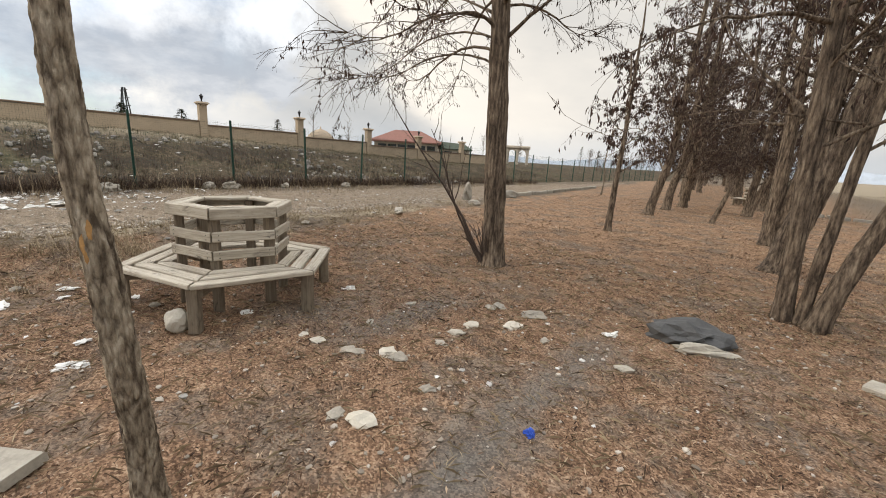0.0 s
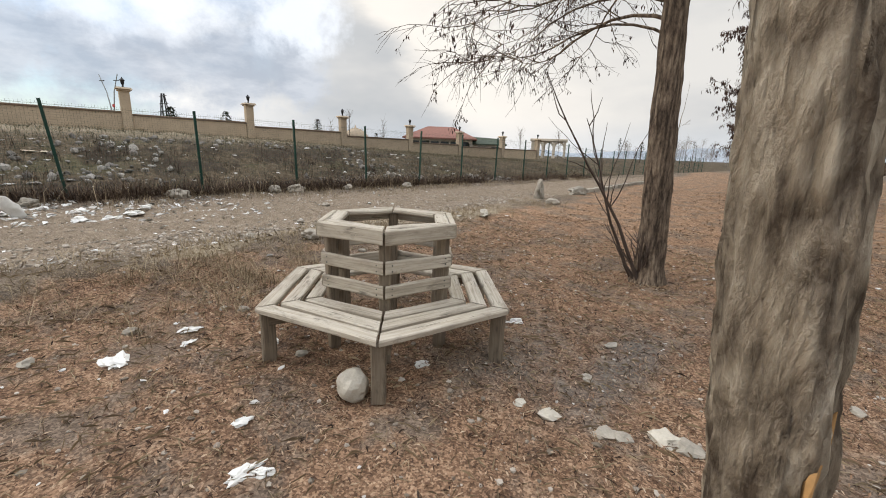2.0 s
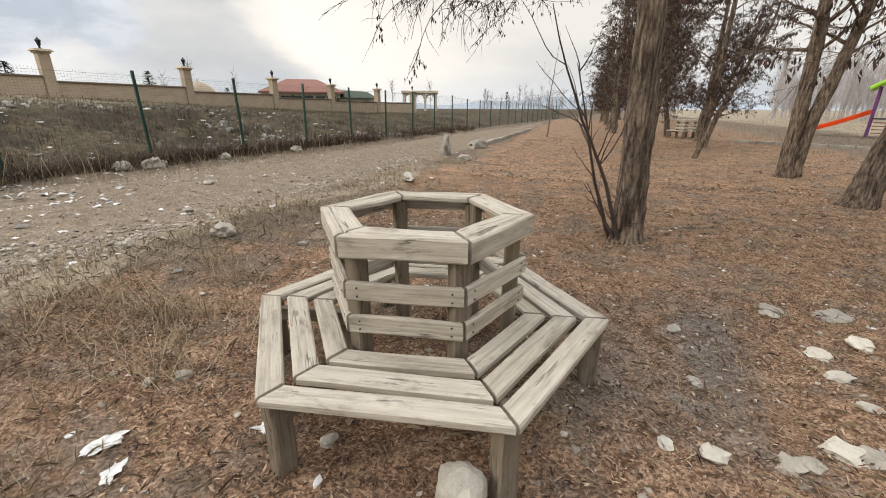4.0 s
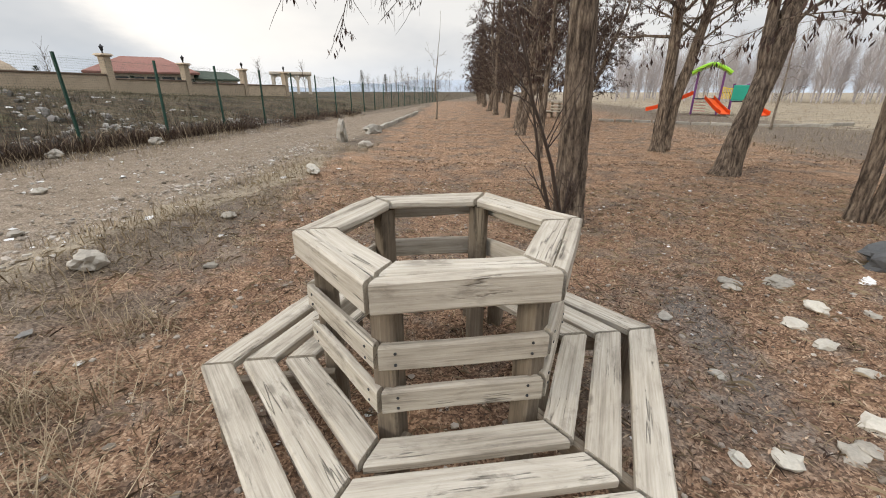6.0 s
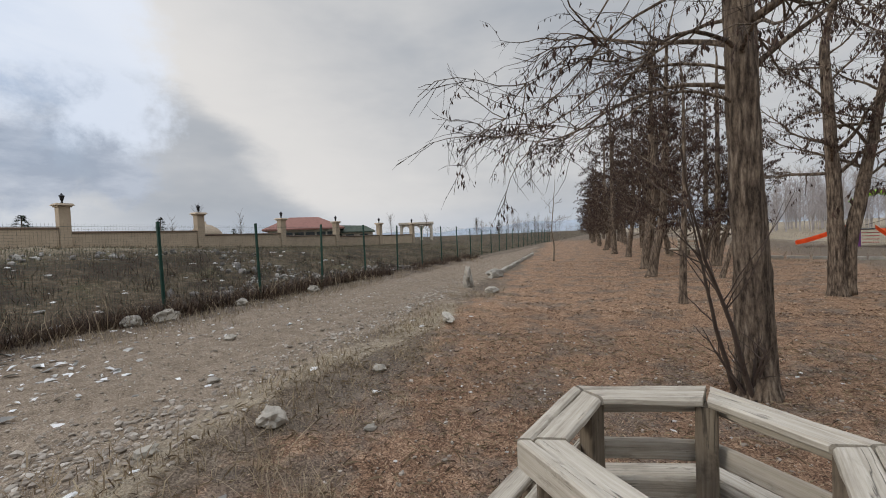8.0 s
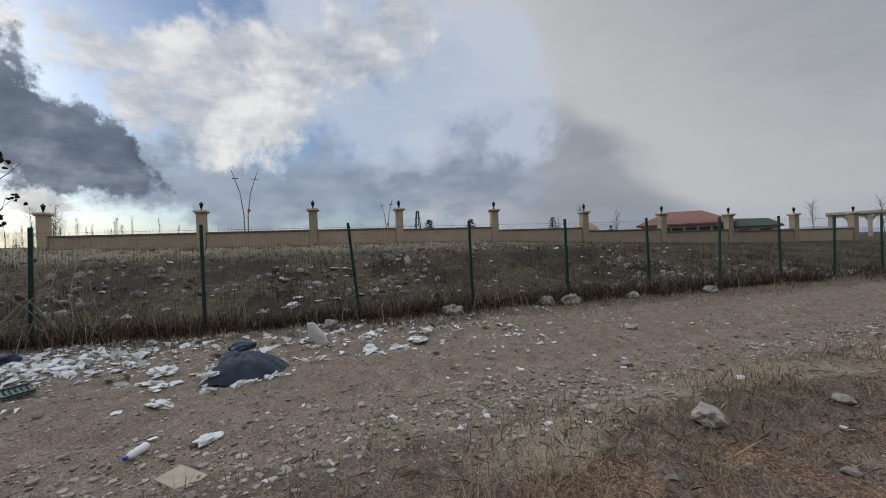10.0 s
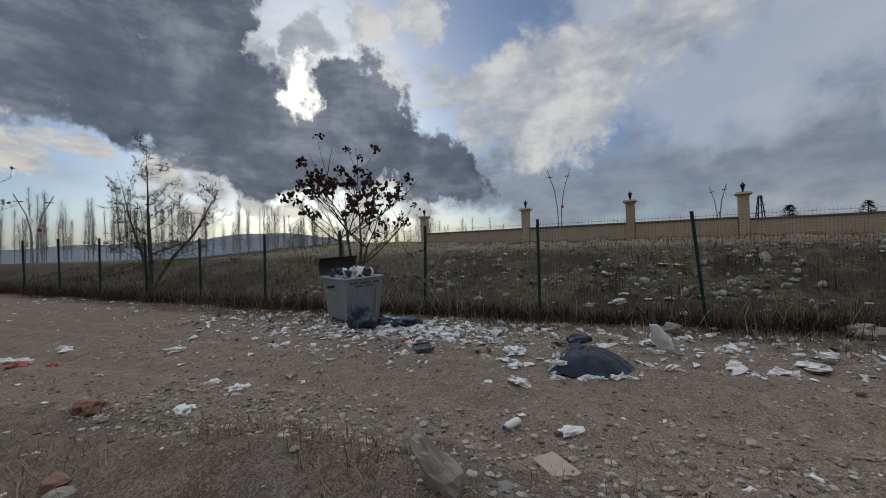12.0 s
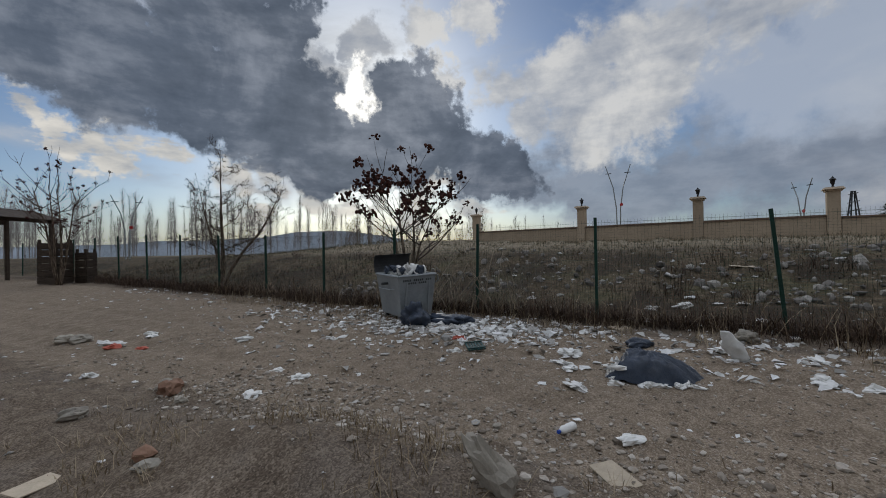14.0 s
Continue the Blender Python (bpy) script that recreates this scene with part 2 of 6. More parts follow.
def bark_material(name, dark, mid, light, grain=(30, 30, 5), cell=(26, 26, 4)):
    """Furrowed bark, ridges running up the trunk."""
    m, n, b, co = material(name, 0.9, 0, 0.15)
    ridge = n.noise(n.mapped(co, grain), 1.0, 8, 0.70, 0.4)
    plate = n.noise(n.mapped(co, (75, 75, 26)), 1.0, 5, 0.65)
    tone = n.noise(n.mapped(co, (3, 3, 1.2)), 1.0, 4)
    drift = n.add("ShaderNodeTexNoise", Vector=n.mapped(co, (18, 18, 6)), Scale=1.0).outputs["Color"]
    spot = n.add("ShaderNodeVectorMath", i0=n.mapped(co, cell), i1=drift).outputs[0]
    gapped = n.math("SUBTRACT", 0.75, n.add("ShaderNodeTexVoronoi", Vector=spot, Scale=1.0).outputs["Distance"])
    f = n.math("ADD", n.math("MULTIPLY", ridge, 0.46), n.math("ADD", n.math("MULTIPLY", plate, 0.18), n.math("MULTIPLY", tone, 0.16)))
    f = n.math("ADD", f, n.math("MULTIPLY", gapped, 0.20))
    col = n.ramp(f, (0.36, dark), (0.47, mid), (0.58, light))
    height = n.math("ADD", n.math("ADD", ridge, n.math("MULTIPLY", gapped, 0.8)), n.math("MULTIPLY", plate, 0.5))
    link(n, col, b, "Base Color")
    bump(n, b, height, 0.03, 1.0)
    return m


def islands(name, stops, rough=0.85, spec=0.2):
    """For strewn pieces in one mesh: each takes its own tone from the ramp."""
    m, n, b, co = material(name, rough, 0, spec)
    r = n.add("ShaderNodeNewGeometry").outputs["Random Per Island"]
    tone = n.noise(co, 30, 3)
    f = n.math("ADD", n.math("MULTIPLY", r, 0.85), n.math("MULTIPLY", n.math("SUBTRACT", tone, 0.5), 0.35))
    link(n, n.ramp(f, *stops), b, "Base Color")
    bump(n, b, tone, 0.004, 0.5)
    return m


WOOD = wood_material("weathered_timber", (0.20, 0.170, 0.133), (0.405, 0.358, 0.29), (0.56, 0.51, 0.43))
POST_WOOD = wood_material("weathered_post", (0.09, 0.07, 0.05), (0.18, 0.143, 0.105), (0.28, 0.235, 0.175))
SHED_WOOD = wood_material("dark_shed_boards", (0.03, 0.022, 0.016), (0.06, 0.045, 0.035), (0.11, 0.085, 0.065))
BARK = bark_material("furrowed_bark", (0.05, 0.037, 0.028), (0.175, 0.132, 0.098), (0.34, 0.27, 0.20))
BARK_PLATED = bark_material("plated_bark", (0.11, 0.083, 0.06), (0.37, 0.305, 0.23), (0.62, 0.54, 0.43), (24, 24, 8), (40, 40, 14))
BARK_PALE = bark_material("pale_bark", (0.09, 0.068, 0.05), (0.23, 0.185, 0.14), (0.38, 0.32, 0.25))
RAW_WOOD = plain("torn_wood", (0.42, 0.24, 0.10), 0.8, 0, 14, 0.35)
TWIG = plain("twig_bark", (0.075, 0.055, 0.045), 0.9, 0, 8, 0.3)
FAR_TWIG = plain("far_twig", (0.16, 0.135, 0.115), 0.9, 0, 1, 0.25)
POD = islands("dry_pods", ((0.1, (0.035, 0.022, 0.018)), (0.6, (0.075, 0.045, 0.035)), (0.95, (0.13, 0.085, 0.06))))
GREEN_STEEL = plain("dark_green_paint", (0.012, 0.05, 0.036), 0.45, 0.1, 9, 0.3, 0.001)
PLASTER = plain("sandstone_cladding", (0.42, 0.335, 0.245), 0.85, 0, 1.4, 0.2, 0.006)
COPING = plain("dark_coping", (0.16, 0.11, 0.08), 0.7, 0, 3, 0.25)
CAST_IRON = plain("black_lantern_iron", (0.02, 0.02, 0.022), 0.5, 0.4, 10, 0.3)
STONE = plain("pale_stone", (0.30, 0.27, 0.225), 0.9, 0, 7, 0.3, 0.012)
WHITE_STONE = plain("white_limestone", (0.48, 0.44, 0.37), 0.85, 0, 9, 0.22, 0.012)
DARK_STONE = plain("dark_basalt", (0.085, 0.085, 0.085), 0.85, 0, 8, 0.35, 0.014)
CONCRETE = plain("rough_concrete", (0.34, 0.31, 0.26), 0.9, 0, 6, 0.3, 0.01)
PAPER = plain("crumpled_white_plastic", (0.70, 0.69, 0.66), 0.6, 0, 12, 0.15, 0.006)
CARD = plain("faded_cardboard", (0.48, 0.40, 0.30), 0.85, 0, 9, 0.2)
NAVY = plain("dark_blue_plastic", (0.032, 0.042, 0.062), 0.30, 0, 9, 0.5, 0.012)
GALV = plain("galvanised_steel", (0.28, 0.30, 0.31), 0.5, 0.35, 3, 0.22, 0.002)
DARK_STEEL = plain("dark_dull_steel", (0.05, 0.052, 0.055), 0.55, 0.4, 5, 0.3)


# ---- mesh helpers ----
class Buf:
    """Collects the vertices and faces of one mesh."""

    def __init__(self):
        self.v, self.f = [], []

    def add(self, verts, faces):
        k = len(self.v)
        self.v.extend(tuple(p) for p in verts)
        self.f.extend(tuple(i + k for i in face) for face in faces)
        return self

    def box(self, size, m=None, taper=1.0, bevel=0.0):
        """A box with its own chamfered long edges, centred, at the pose m."""
        x, y, z = (s / 2 for s in size)
        m = m or Matrix()
        if bevel:
            ring = [(y - bevel, z), (y, z - bevel), (y, -z + bevel), (y - bevel, -z), (-y + bevel, -z), (-y, -z + bevel), (-y, z - bevel), (-y + bevel, z)]
        else:
            ring = [(y, z), (y, -z), (-y, -z), (-y, z)]
        c = len(ring)
        pts = [m @ Vector((-x, a, b)) for a, b in ring] + [m @ Vector((x, a * taper, b * taper)) for a, b in ring]
        faces = [(i, (i + 1) % c, c + (i + 1) % c, c + i) for i in range(c)] + [tuple(range(c))[::-1], tuple(range(c, 2 * c))]
        return self.add(pts, faces)

    def tube(self, path, radii, sides=6, rough=0.0, seed=0.0, cap=True):
        """A round limb along a path; rough: how much its skin is ribbed."""
        path = [Vector(p) for p in path]
        pts = []
        side = Vector((1, 0, 0))
        for i, p in enumerate(path):
            d = (path[min(i + 1, len(path) - 1)] - path[max(i - 1, 0)]).normalized()
            side = side - d * side.dot(d)
            if side.length < 1e-3:
                side = d.orthogonal()
            side.normalize()
            other = d.cross(side)
            for k in range(sides):
                a = 2 * math.pi * k / sides
                r = radii[i]
                if rough:
                    q = Vector((math.cos(a) * 2.6 + seed, math.sin(a) * 2.6, p.z * 1.6 + seed))
                    fur = Vector((math.cos(a) * 6.5 + seed, math.sin(a) * 6.5, p.z * 3.4))
                    r *= 1 + rough * (noise.noise(q) + 0.9 * abs(noise.noise(fur)) + 0.4 * noise.noise(fur * 2.1))
                    if sides > 60:
                        # thick loose plates of bark parted by cracks
                        plate = noise.voronoi(Vector((math.cos(a) * 2.0 + seed, math.sin(a) * 2.0, p.z * 15.0 + 0.8 * noise.noise(fur))))[0]
                        r += 0.014 * min(0.4, plate[1] - plate[0]) - 0.003 + 0.003 * noise.noise(fur * 3.0)
                pts.append(p + (side * math.cos(a) + other * math.sin(a)) * r)
        faces = []
        for i in range(len(path) - 1):
            for k in range(sides):
                j = (k + 1) % sides
                faces.append((i * sides + k, i * sides + j, (i + 1) * sides + j, (i + 1) * sides + k))
        if cap:
            n = (len(path) - 1) * sides
            faces += [tuple(range(sides))[::-1], tuple(range(n, n + sides))]
        return self.add(pts, faces)

    def lump(self, at, size, seed=0.0, detail=2, rough=0.35, turn=0.0, flat=False):
        """An uneven stone or crumpled bundle."""
        base, faces = LUMPS[detail]
        m = Matrix.Rotation(turn, 3, "Z")
        pts = []
        for p in base:
            q = p * 1.3 + Vector((seed, seed * 0.7, -seed))
            k = 1 + rough * noise.noise(q) + rough * 0.5 * noise.noise(q * 2.6)
            w = Vector((p.x * size[0], p.y * size[1], p.z * size[2])) * k
            pts.append(Vector(at) + m @ w)
        return self.add(pts, faces)

    def mesh(self, name, mat, smooth=False):
        me = bpy.data.meshes.new(name)
        me.from_pydata(self.v, [], self.f)
        me.update()
        me.materials.append(mat)
        if smooth:
            me.shade_smooth()
        return me


def _ico(level):
    bm = bmesh.new()
    bmesh.ops.create_icosphere(bm, subdivisions=level, radius=1.0)
    bm.verts.ensure_lookup_table()
    out = [v.co.copy() for v in bm.verts], [tuple(v.index for v in f.verts) for f in bm.faces]
    bm.free()
    return out


LUMPS = {1: _ico(1), 2: _ico(2), 3: _ico(3), 4: _ico(4)}


def thing(name, m, label, category, group="", kind=""):
    """An Empty at a thing's base that carries its parts."""
    ob = new(name)
    ob.empty_display_size = 0.1
    ob.matrix_basis = m
    return tagged(ob, label, category, group, kind)


def part(name, buf, mat, parent, label="", m=None, smooth=False, mesh=None):
    """One mesh object under a thing or a part."""
    ob = new(name, mesh or buf.mesh(name, mat, smooth))
    ob.parent = parent
    if m is not None:
        ob.matrix_basis = m
    return tagged(ob, label)


def solid(name, buf, mat, label, category, m=None, group="", kind="", smooth=False):
    """A thing that is one mesh."""
    ob = new(name, buf.mesh(name, mat, smooth))
    if m is not None:
        ob.matrix_basis = m
    return tagged(ob, label, category, group, kind)


def smooth01(x):
    x = np.clip(x, 0, 1)
    return x * x * (3 - 2 * x)


# ---- ground ----
def fence_x(y):
    return -14.4 + 0.105 * y


def wall_x(y):
    return -31.3 + 0.2126 * y


def ground_z(x, y):
    """Height of the ground: flat under the trees, rising gently to the track and the fence, then the bank."""
    x, y = np.asarray(x, float), np.asarray(y, float)
    z = 0.028 * np.clip(-x - 4.5, 0, 10.0)
    z = z + 0.015 * np.clip(-y - 8, 0, 25) * smooth01((-x - 6) / 6)
    past = np.clip(fence_x(y) - x, 0, None)
    crest = 2.15 + 0.35 * np.exp(-((y + 13) / 6.0) ** 2) - 0.8 * smooth01((-y - 16) / 16) - 0.95 * smooth01((y - 6) / 34)
    z = z - 0.10 * np.exp(-((past - 0.9) / 0.7) ** 2) * (past > 0)
    rise = 0.62 * smooth01((past - 0.8) / 6.5) + 0.38 * smooth01((past - 4) / 13)
    z = z + (crest - 0.28) * rise
    # low berm of bladed soil beside the track
    edge = -7.55 + 0.22 * np.sin(y * 0.9) + 0.04 * np.clip(y, 0, 12)
    z = z + 0.13 * np.exp(-((x - edge) / 0.5) ** 2) * smooth01((9 - y) / 5) * (0.7 + 0.3 * np.sin(y * 1.7))
    for mx, my, mr, mh in ((-7.5, -0.7, 0.7, 0.16), (-7.7, -2.2, 0.8, 0.20), (-6.6, -2.6, 0.6, 0.10), (-7.4, 3.2, 1.0, 0.12), (-7.9, 1.2, 0.6, 0.08)):
        z = z + mh * np.exp(-((x - mx) ** 2 + ((y - my) / 1.5) ** 2) / mr ** 2)
    # wheel ruts
    for rut in (-9.6, -11.3):
        z = z - 0.05 * np.exp(-((x - rut - 0.02 * y) / 0.22) ** 2) + 0.025 * np.exp(-((x - rut - 0.42 - 0.02 * y) / 0.2) ** 2)
    far = smooth01((np.hypot(x, y) - 120) / 300)
    return z * (1 - far)


def lumpy(x, y):
    """Small unevenness of the soil, near the walk."""
    q = Vector((x, y, 0))
    z = 0.035 * noise.noise(q * 0.9) + 0.026 * noise.noise(q * 2.2) + 0.013 * noise.noise(q * 5.5)
    return z


def on_ground(x, y):
    return float(ground_z(x, y)) + lumpy(x, y)


def build_ground():
    def axis(lo, hi, step, limit):
        core = list(np.arange(lo, hi + step / 2, step))
        out, s, a = [], step, hi
        while a < limit:
            s *= 1.16
            a += s
            out.append(a)
        back, s, a = [], step, lo
        while a > -limit:
            s *= 1.16
            a -= s
            back.append(a)
        return np.array(back[::-1] + core + out)

    xs, ys = axis(-15.5, 3.0, 0.085, 3500), axis(-5.0, 13.0, 0.085, 3500)
    X, Y = np.meshgrid(xs, ys)
    Z = ground_z(X, Y)
    nx, ny = len(xs), len(ys)
    flat = Z.ravel().copy()
    px, py = X.ravel(), Y.ravel()
    for i in range(nx * ny):
        if abs(px[i]) < 60 and abs(py[i]) < 60:
            big = 1.0 + 5.0 * max(0.0, min(1.0, (fence_x(py[i]) - px[i] - 1.5) / 3))
            flat[i] += lumpy(px[i], py[i]) * (1 if big == 1 else 1 + 0.6 * (big - 1))
    me = bpy.data.meshes.new("ground")
    verts = np.stack([px, py, flat], 1)
    idx = np.arange(nx * ny).reshape(ny, nx)
    quads = np.stack([idx[:-1, :-1], idx[:-1, 1:], idx[1:, 1:], idx[1:, :-1]], -1).reshape(-1, 4)
    me.from_pydata(verts.tolist(), [], quads.tolist())
    me.update()
    me.shade_smooth()

    def zone(name, values):
        a = me.attributes.new(name, "FLOAT", "POINT")
        a.data.foreach_set("value", values.astype(np.float32))

    right = -8.25 + 0.055 * np.clip(py, -4, 16) + 0.2 * np.sin(py * 0.7)
    road = smooth01((right - px) / 0.9 + 0.5) * smooth01((px - (fence_x(py) + 1.5)) / 0.9 + 0.5)
    litter = smooth01((px + 7.5 - 1.6 * smooth01((1.2 - py) / 3.0) + 0.35 * np.sin(py * 0.8) + 0.10 * np.clip(1.5 - py, 0, 9)) / 1.3) * smooth01((6.5 + 0.12 * py - px) / 5.0) * smooth01((95 - py) / 40)
    bank = smooth01((fence_x(py) + 0.9 - px) / 1.2)
    path = 0.85 * np.exp(-((px + 0.78 - 0.11 * np.clip(py - 2.2, 0, 3) ** 2) / 0.40) ** 2) * smooth01((5.2 - py) / 2.0) + 0.7 * np.exp(-(((px + 3.0) / 0.5) ** 2 + ((py - 3.2) / 0.9) ** 2)) + 0.8 * np.exp(-((px + 2.35 - 0.1 * (py - 3)) / 0.30) ** 2 - ((py - 3.2) / 1.3) ** 2) + 0.6 * np.exp(-((px - 0.6) / 0.6) ** 2 - ((py - 3.4) / 1.0) ** 2)
    meadow = smooth01((px - 9 - 0.05 * py) / 9.0)
    # dry pale soil and straw on the crest of the berm
    crest = -7.75 + 0.22 * np.sin(py * 0.9) + 0.03 * np.clip(py, 0, 12)
    meadow = np.maximum(meadow, 0.95 * np.exp(-((px - crest) / 0.42) ** 2) * smooth01((py - 0.5) / 2) * smooth01((14 - py) / 5))
    for name, values in (("road", road), ("litter", litter), ("bank", bank), ("trodden", np.clip(path, 0, 1)), ("meadow", meadow), ("needles", litter * smooth01((py - 4.5) / 6))):
        zone(name, values)
    m, n, b, co = material("earth", 0.95, 0, 0.1)

    def attr(name):
        a = n.add("ShaderNodeAttribute")
        a.attribute_name = name
        return a.outputs["Fac"]

    patch = n.noise(co, 0.7, 5, 0.6)
    mid = n.noise(co, 5.0, 5, 0.65)
    grit = n.noise(co, 45.0, 4, 0.7)
    crumbs = n.add("ShaderNodeTexVoronoi", Vector=co, Scale=85.0).outputs["Color"]
    crumb = n.add("ShaderNodeSeparateColor", Color=crumbs).outputs[0]
    mixed = n.math("ADD", n.math("MULTIPLY", mid, 0.4), n.math("ADD", n.math("MULTIPLY", grit, 0.35), n.math("MULTIPLY", crumb, 0.25)))
    soil = n.ramp(mixed, (0.30, (0.058, 0.043, 0.031)), (0.50, (0.15, 0.115, 0.084)), (0.68, (0.29, 0.235, 0.18)))
    gravel = n.ramp(mixed, (0.26, (0.086, 0.063, 0.044)), (0.48, (0.213, 0.165, 0.120)), (0.70, (0.388, 0.317, 0.243)))
    leaf = n.ramp(mixed, (0.28, (0.045, 0.027, 0.019)), (0.46, (0.165, 0.098, 0.062)), (0.58, (0.32, 0.20, 0.128)), (0.72, (0.50, 0.36, 0.245)))
    grass = n.ramp(n.math("ADD", n.math("MULTIPLY", mid, 0.55), n.math("MULTIPLY", grit, 0.45)), (0.34, (0.026, 0.020, 0.014)), (0.48, (0.088, 0.067, 0.044)), (0.60, (0.18, 0.14, 0.095)), (0.72, (0.32, 0.265, 0.195)))
    green = n.ramp(mixed, (0.3, (0.04, 0.05, 0.02)), (0.7, (0.15, 0.16, 0.08)))
    straw = n.ramp(mixed, (0.3, (0.20, 0.16, 0.11)), (0.7, (0.47, 0.40, 0.295)))
    dust = n.ramp(mixed, (0.3, (0.075, 0.070, 0.063)), (0.7, (0.20, 0.185, 0.165)))
    wobble = n.math("MULTIPLY", n.math("SUBTRACT", mid, 0.5), 1.1)
    wobble = n.math("ADD", wobble, n.math("MULTIPLY", n.math("SUBTRACT", patch, 0.5), 1.3))

    def blotch(a, lo=0.3, hi=0.7):
        return n.span(n.math("ADD", a, wobble), lo, hi)

    col = n.mix(blotch(attr("litter"), 0.35, 0.7), soil, leaf)
    # the litter turns paler and more orange farther along y
    needles = n.ramp(mixed, (0.28, (0.12, 0.072, 0.042)), (0.46, (0.29, 0.175, 0.105)), (0.58, (0.43, 0.28, 0.175)), (0.72, (0.58, 0.43, 0.30)))
    col = n.mix(n.math("MULTIPLY", attr("needles"), 0.55), col, needles)
    bare = n.noise(co, 1.3, 6, 0.68)
    col = n.mix(n.math("MULTIPLY", n.span(bare, 0.47, 0.60), 0.72), col, n.mix(0.4, n.ramp(mixed, (0.3, (0.06, 0.042, 0.030)), (0.5, (0.16, 0.117, 0.084)), (0.7, (0.31, 0.245, 0.185))), dust))
    col = n.mix(blotch(attr("meadow")), col, n.mix(n.span(patch, 0.4, 0.62), n.mix(0.5, soil, straw), straw))
    col = n.mix(n.math("MULTIPLY", blotch(attr("trodden"), 0.3, 0.95), 0.8), col, dust)
    col = n.mix(blotch(attr("road"), 0.3, 0.75), col, gravel)
    rough_patch = n.noise(co, 0.45, 6, 0.7)
    bankcol = n.mix(n.math("MULTIPLY", n.span(patch, 0.50, 0.64), 0.35), grass, green)
    bankcol = n.mix(n.math("MULTIPLY", n.span(rough_patch, 0.47, 0.57), 0.8), bankcol, (0.048, 0.036, 0.027))
    straw_top = n.math("MULTIPLY", n.span(n.add("ShaderNodeSeparateXYZ", Vector=co).outputs["Z"], 1.5, 2.0), 0.7)
    bankcol = n.mix(straw_top, bankcol, straw)
    col = n.mix(blotch(attr("bank"), 0.4, 0.75), col, bankcol)
    link(n, col, b, "Base Color")
    bump(n, b, n.math("ADD", mid, n.math("ADD", n.math("MULTIPLY", grit, 0.35), n.math("MULTIPLY", crumb, 0.3))), 0.028, 0.85)
    me.materials.append(m)
    tagged(new("ground", me), "uneven bare winter soil with a dirt track, leaf litter and a grassy bank", "ground", kind="structure")


build_ground()


# ---- the hexagonal bench ----
def plank(length, depth, height, bevel=0.008, cut=0.0, seed=0):
    """A board along x with mitred ends (its outer edge at +y is longer), worn edges."""
    b = Buf()
    rng = random.Random(seed)
    y, z, steps = depth / 2, height / 2, 7
    ring = [(y - bevel, z), (y, z - bevel), (y, -z + bevel), (y - bevel, -z), (-y + bevel, -z), (-y, -z + bevel), (-y, z - bevel), (-y + bevel, z)]
    pts = []
    for i in range(steps):
        u = -1 + 2 * i / (steps - 1)
        bow = 0.003 * math.sin(u * 2.2 + seed)
        for a, c in ring:
            half = length / 2 - cut * (y - a)
            wear = rng.uniform(-0.0015, 0.0015)
            pts.append((u * half, a + wear, c + bow + wear))
    faces = [(i * 8 + k, i * 8 + (k + 1) % 8, (i + 1) * 8 + (k + 1) % 8, (i + 1) * 8 + k) for i in range(steps - 1) for k in range(8)]
    faces += [tuple(range(8)), tuple(range((steps - 1) * 8, steps * 8))[::-1]]
    faces = [f[::-1] for f in faces]
    return b.add(pts, faces)


T30 = math.tan(radians(30))


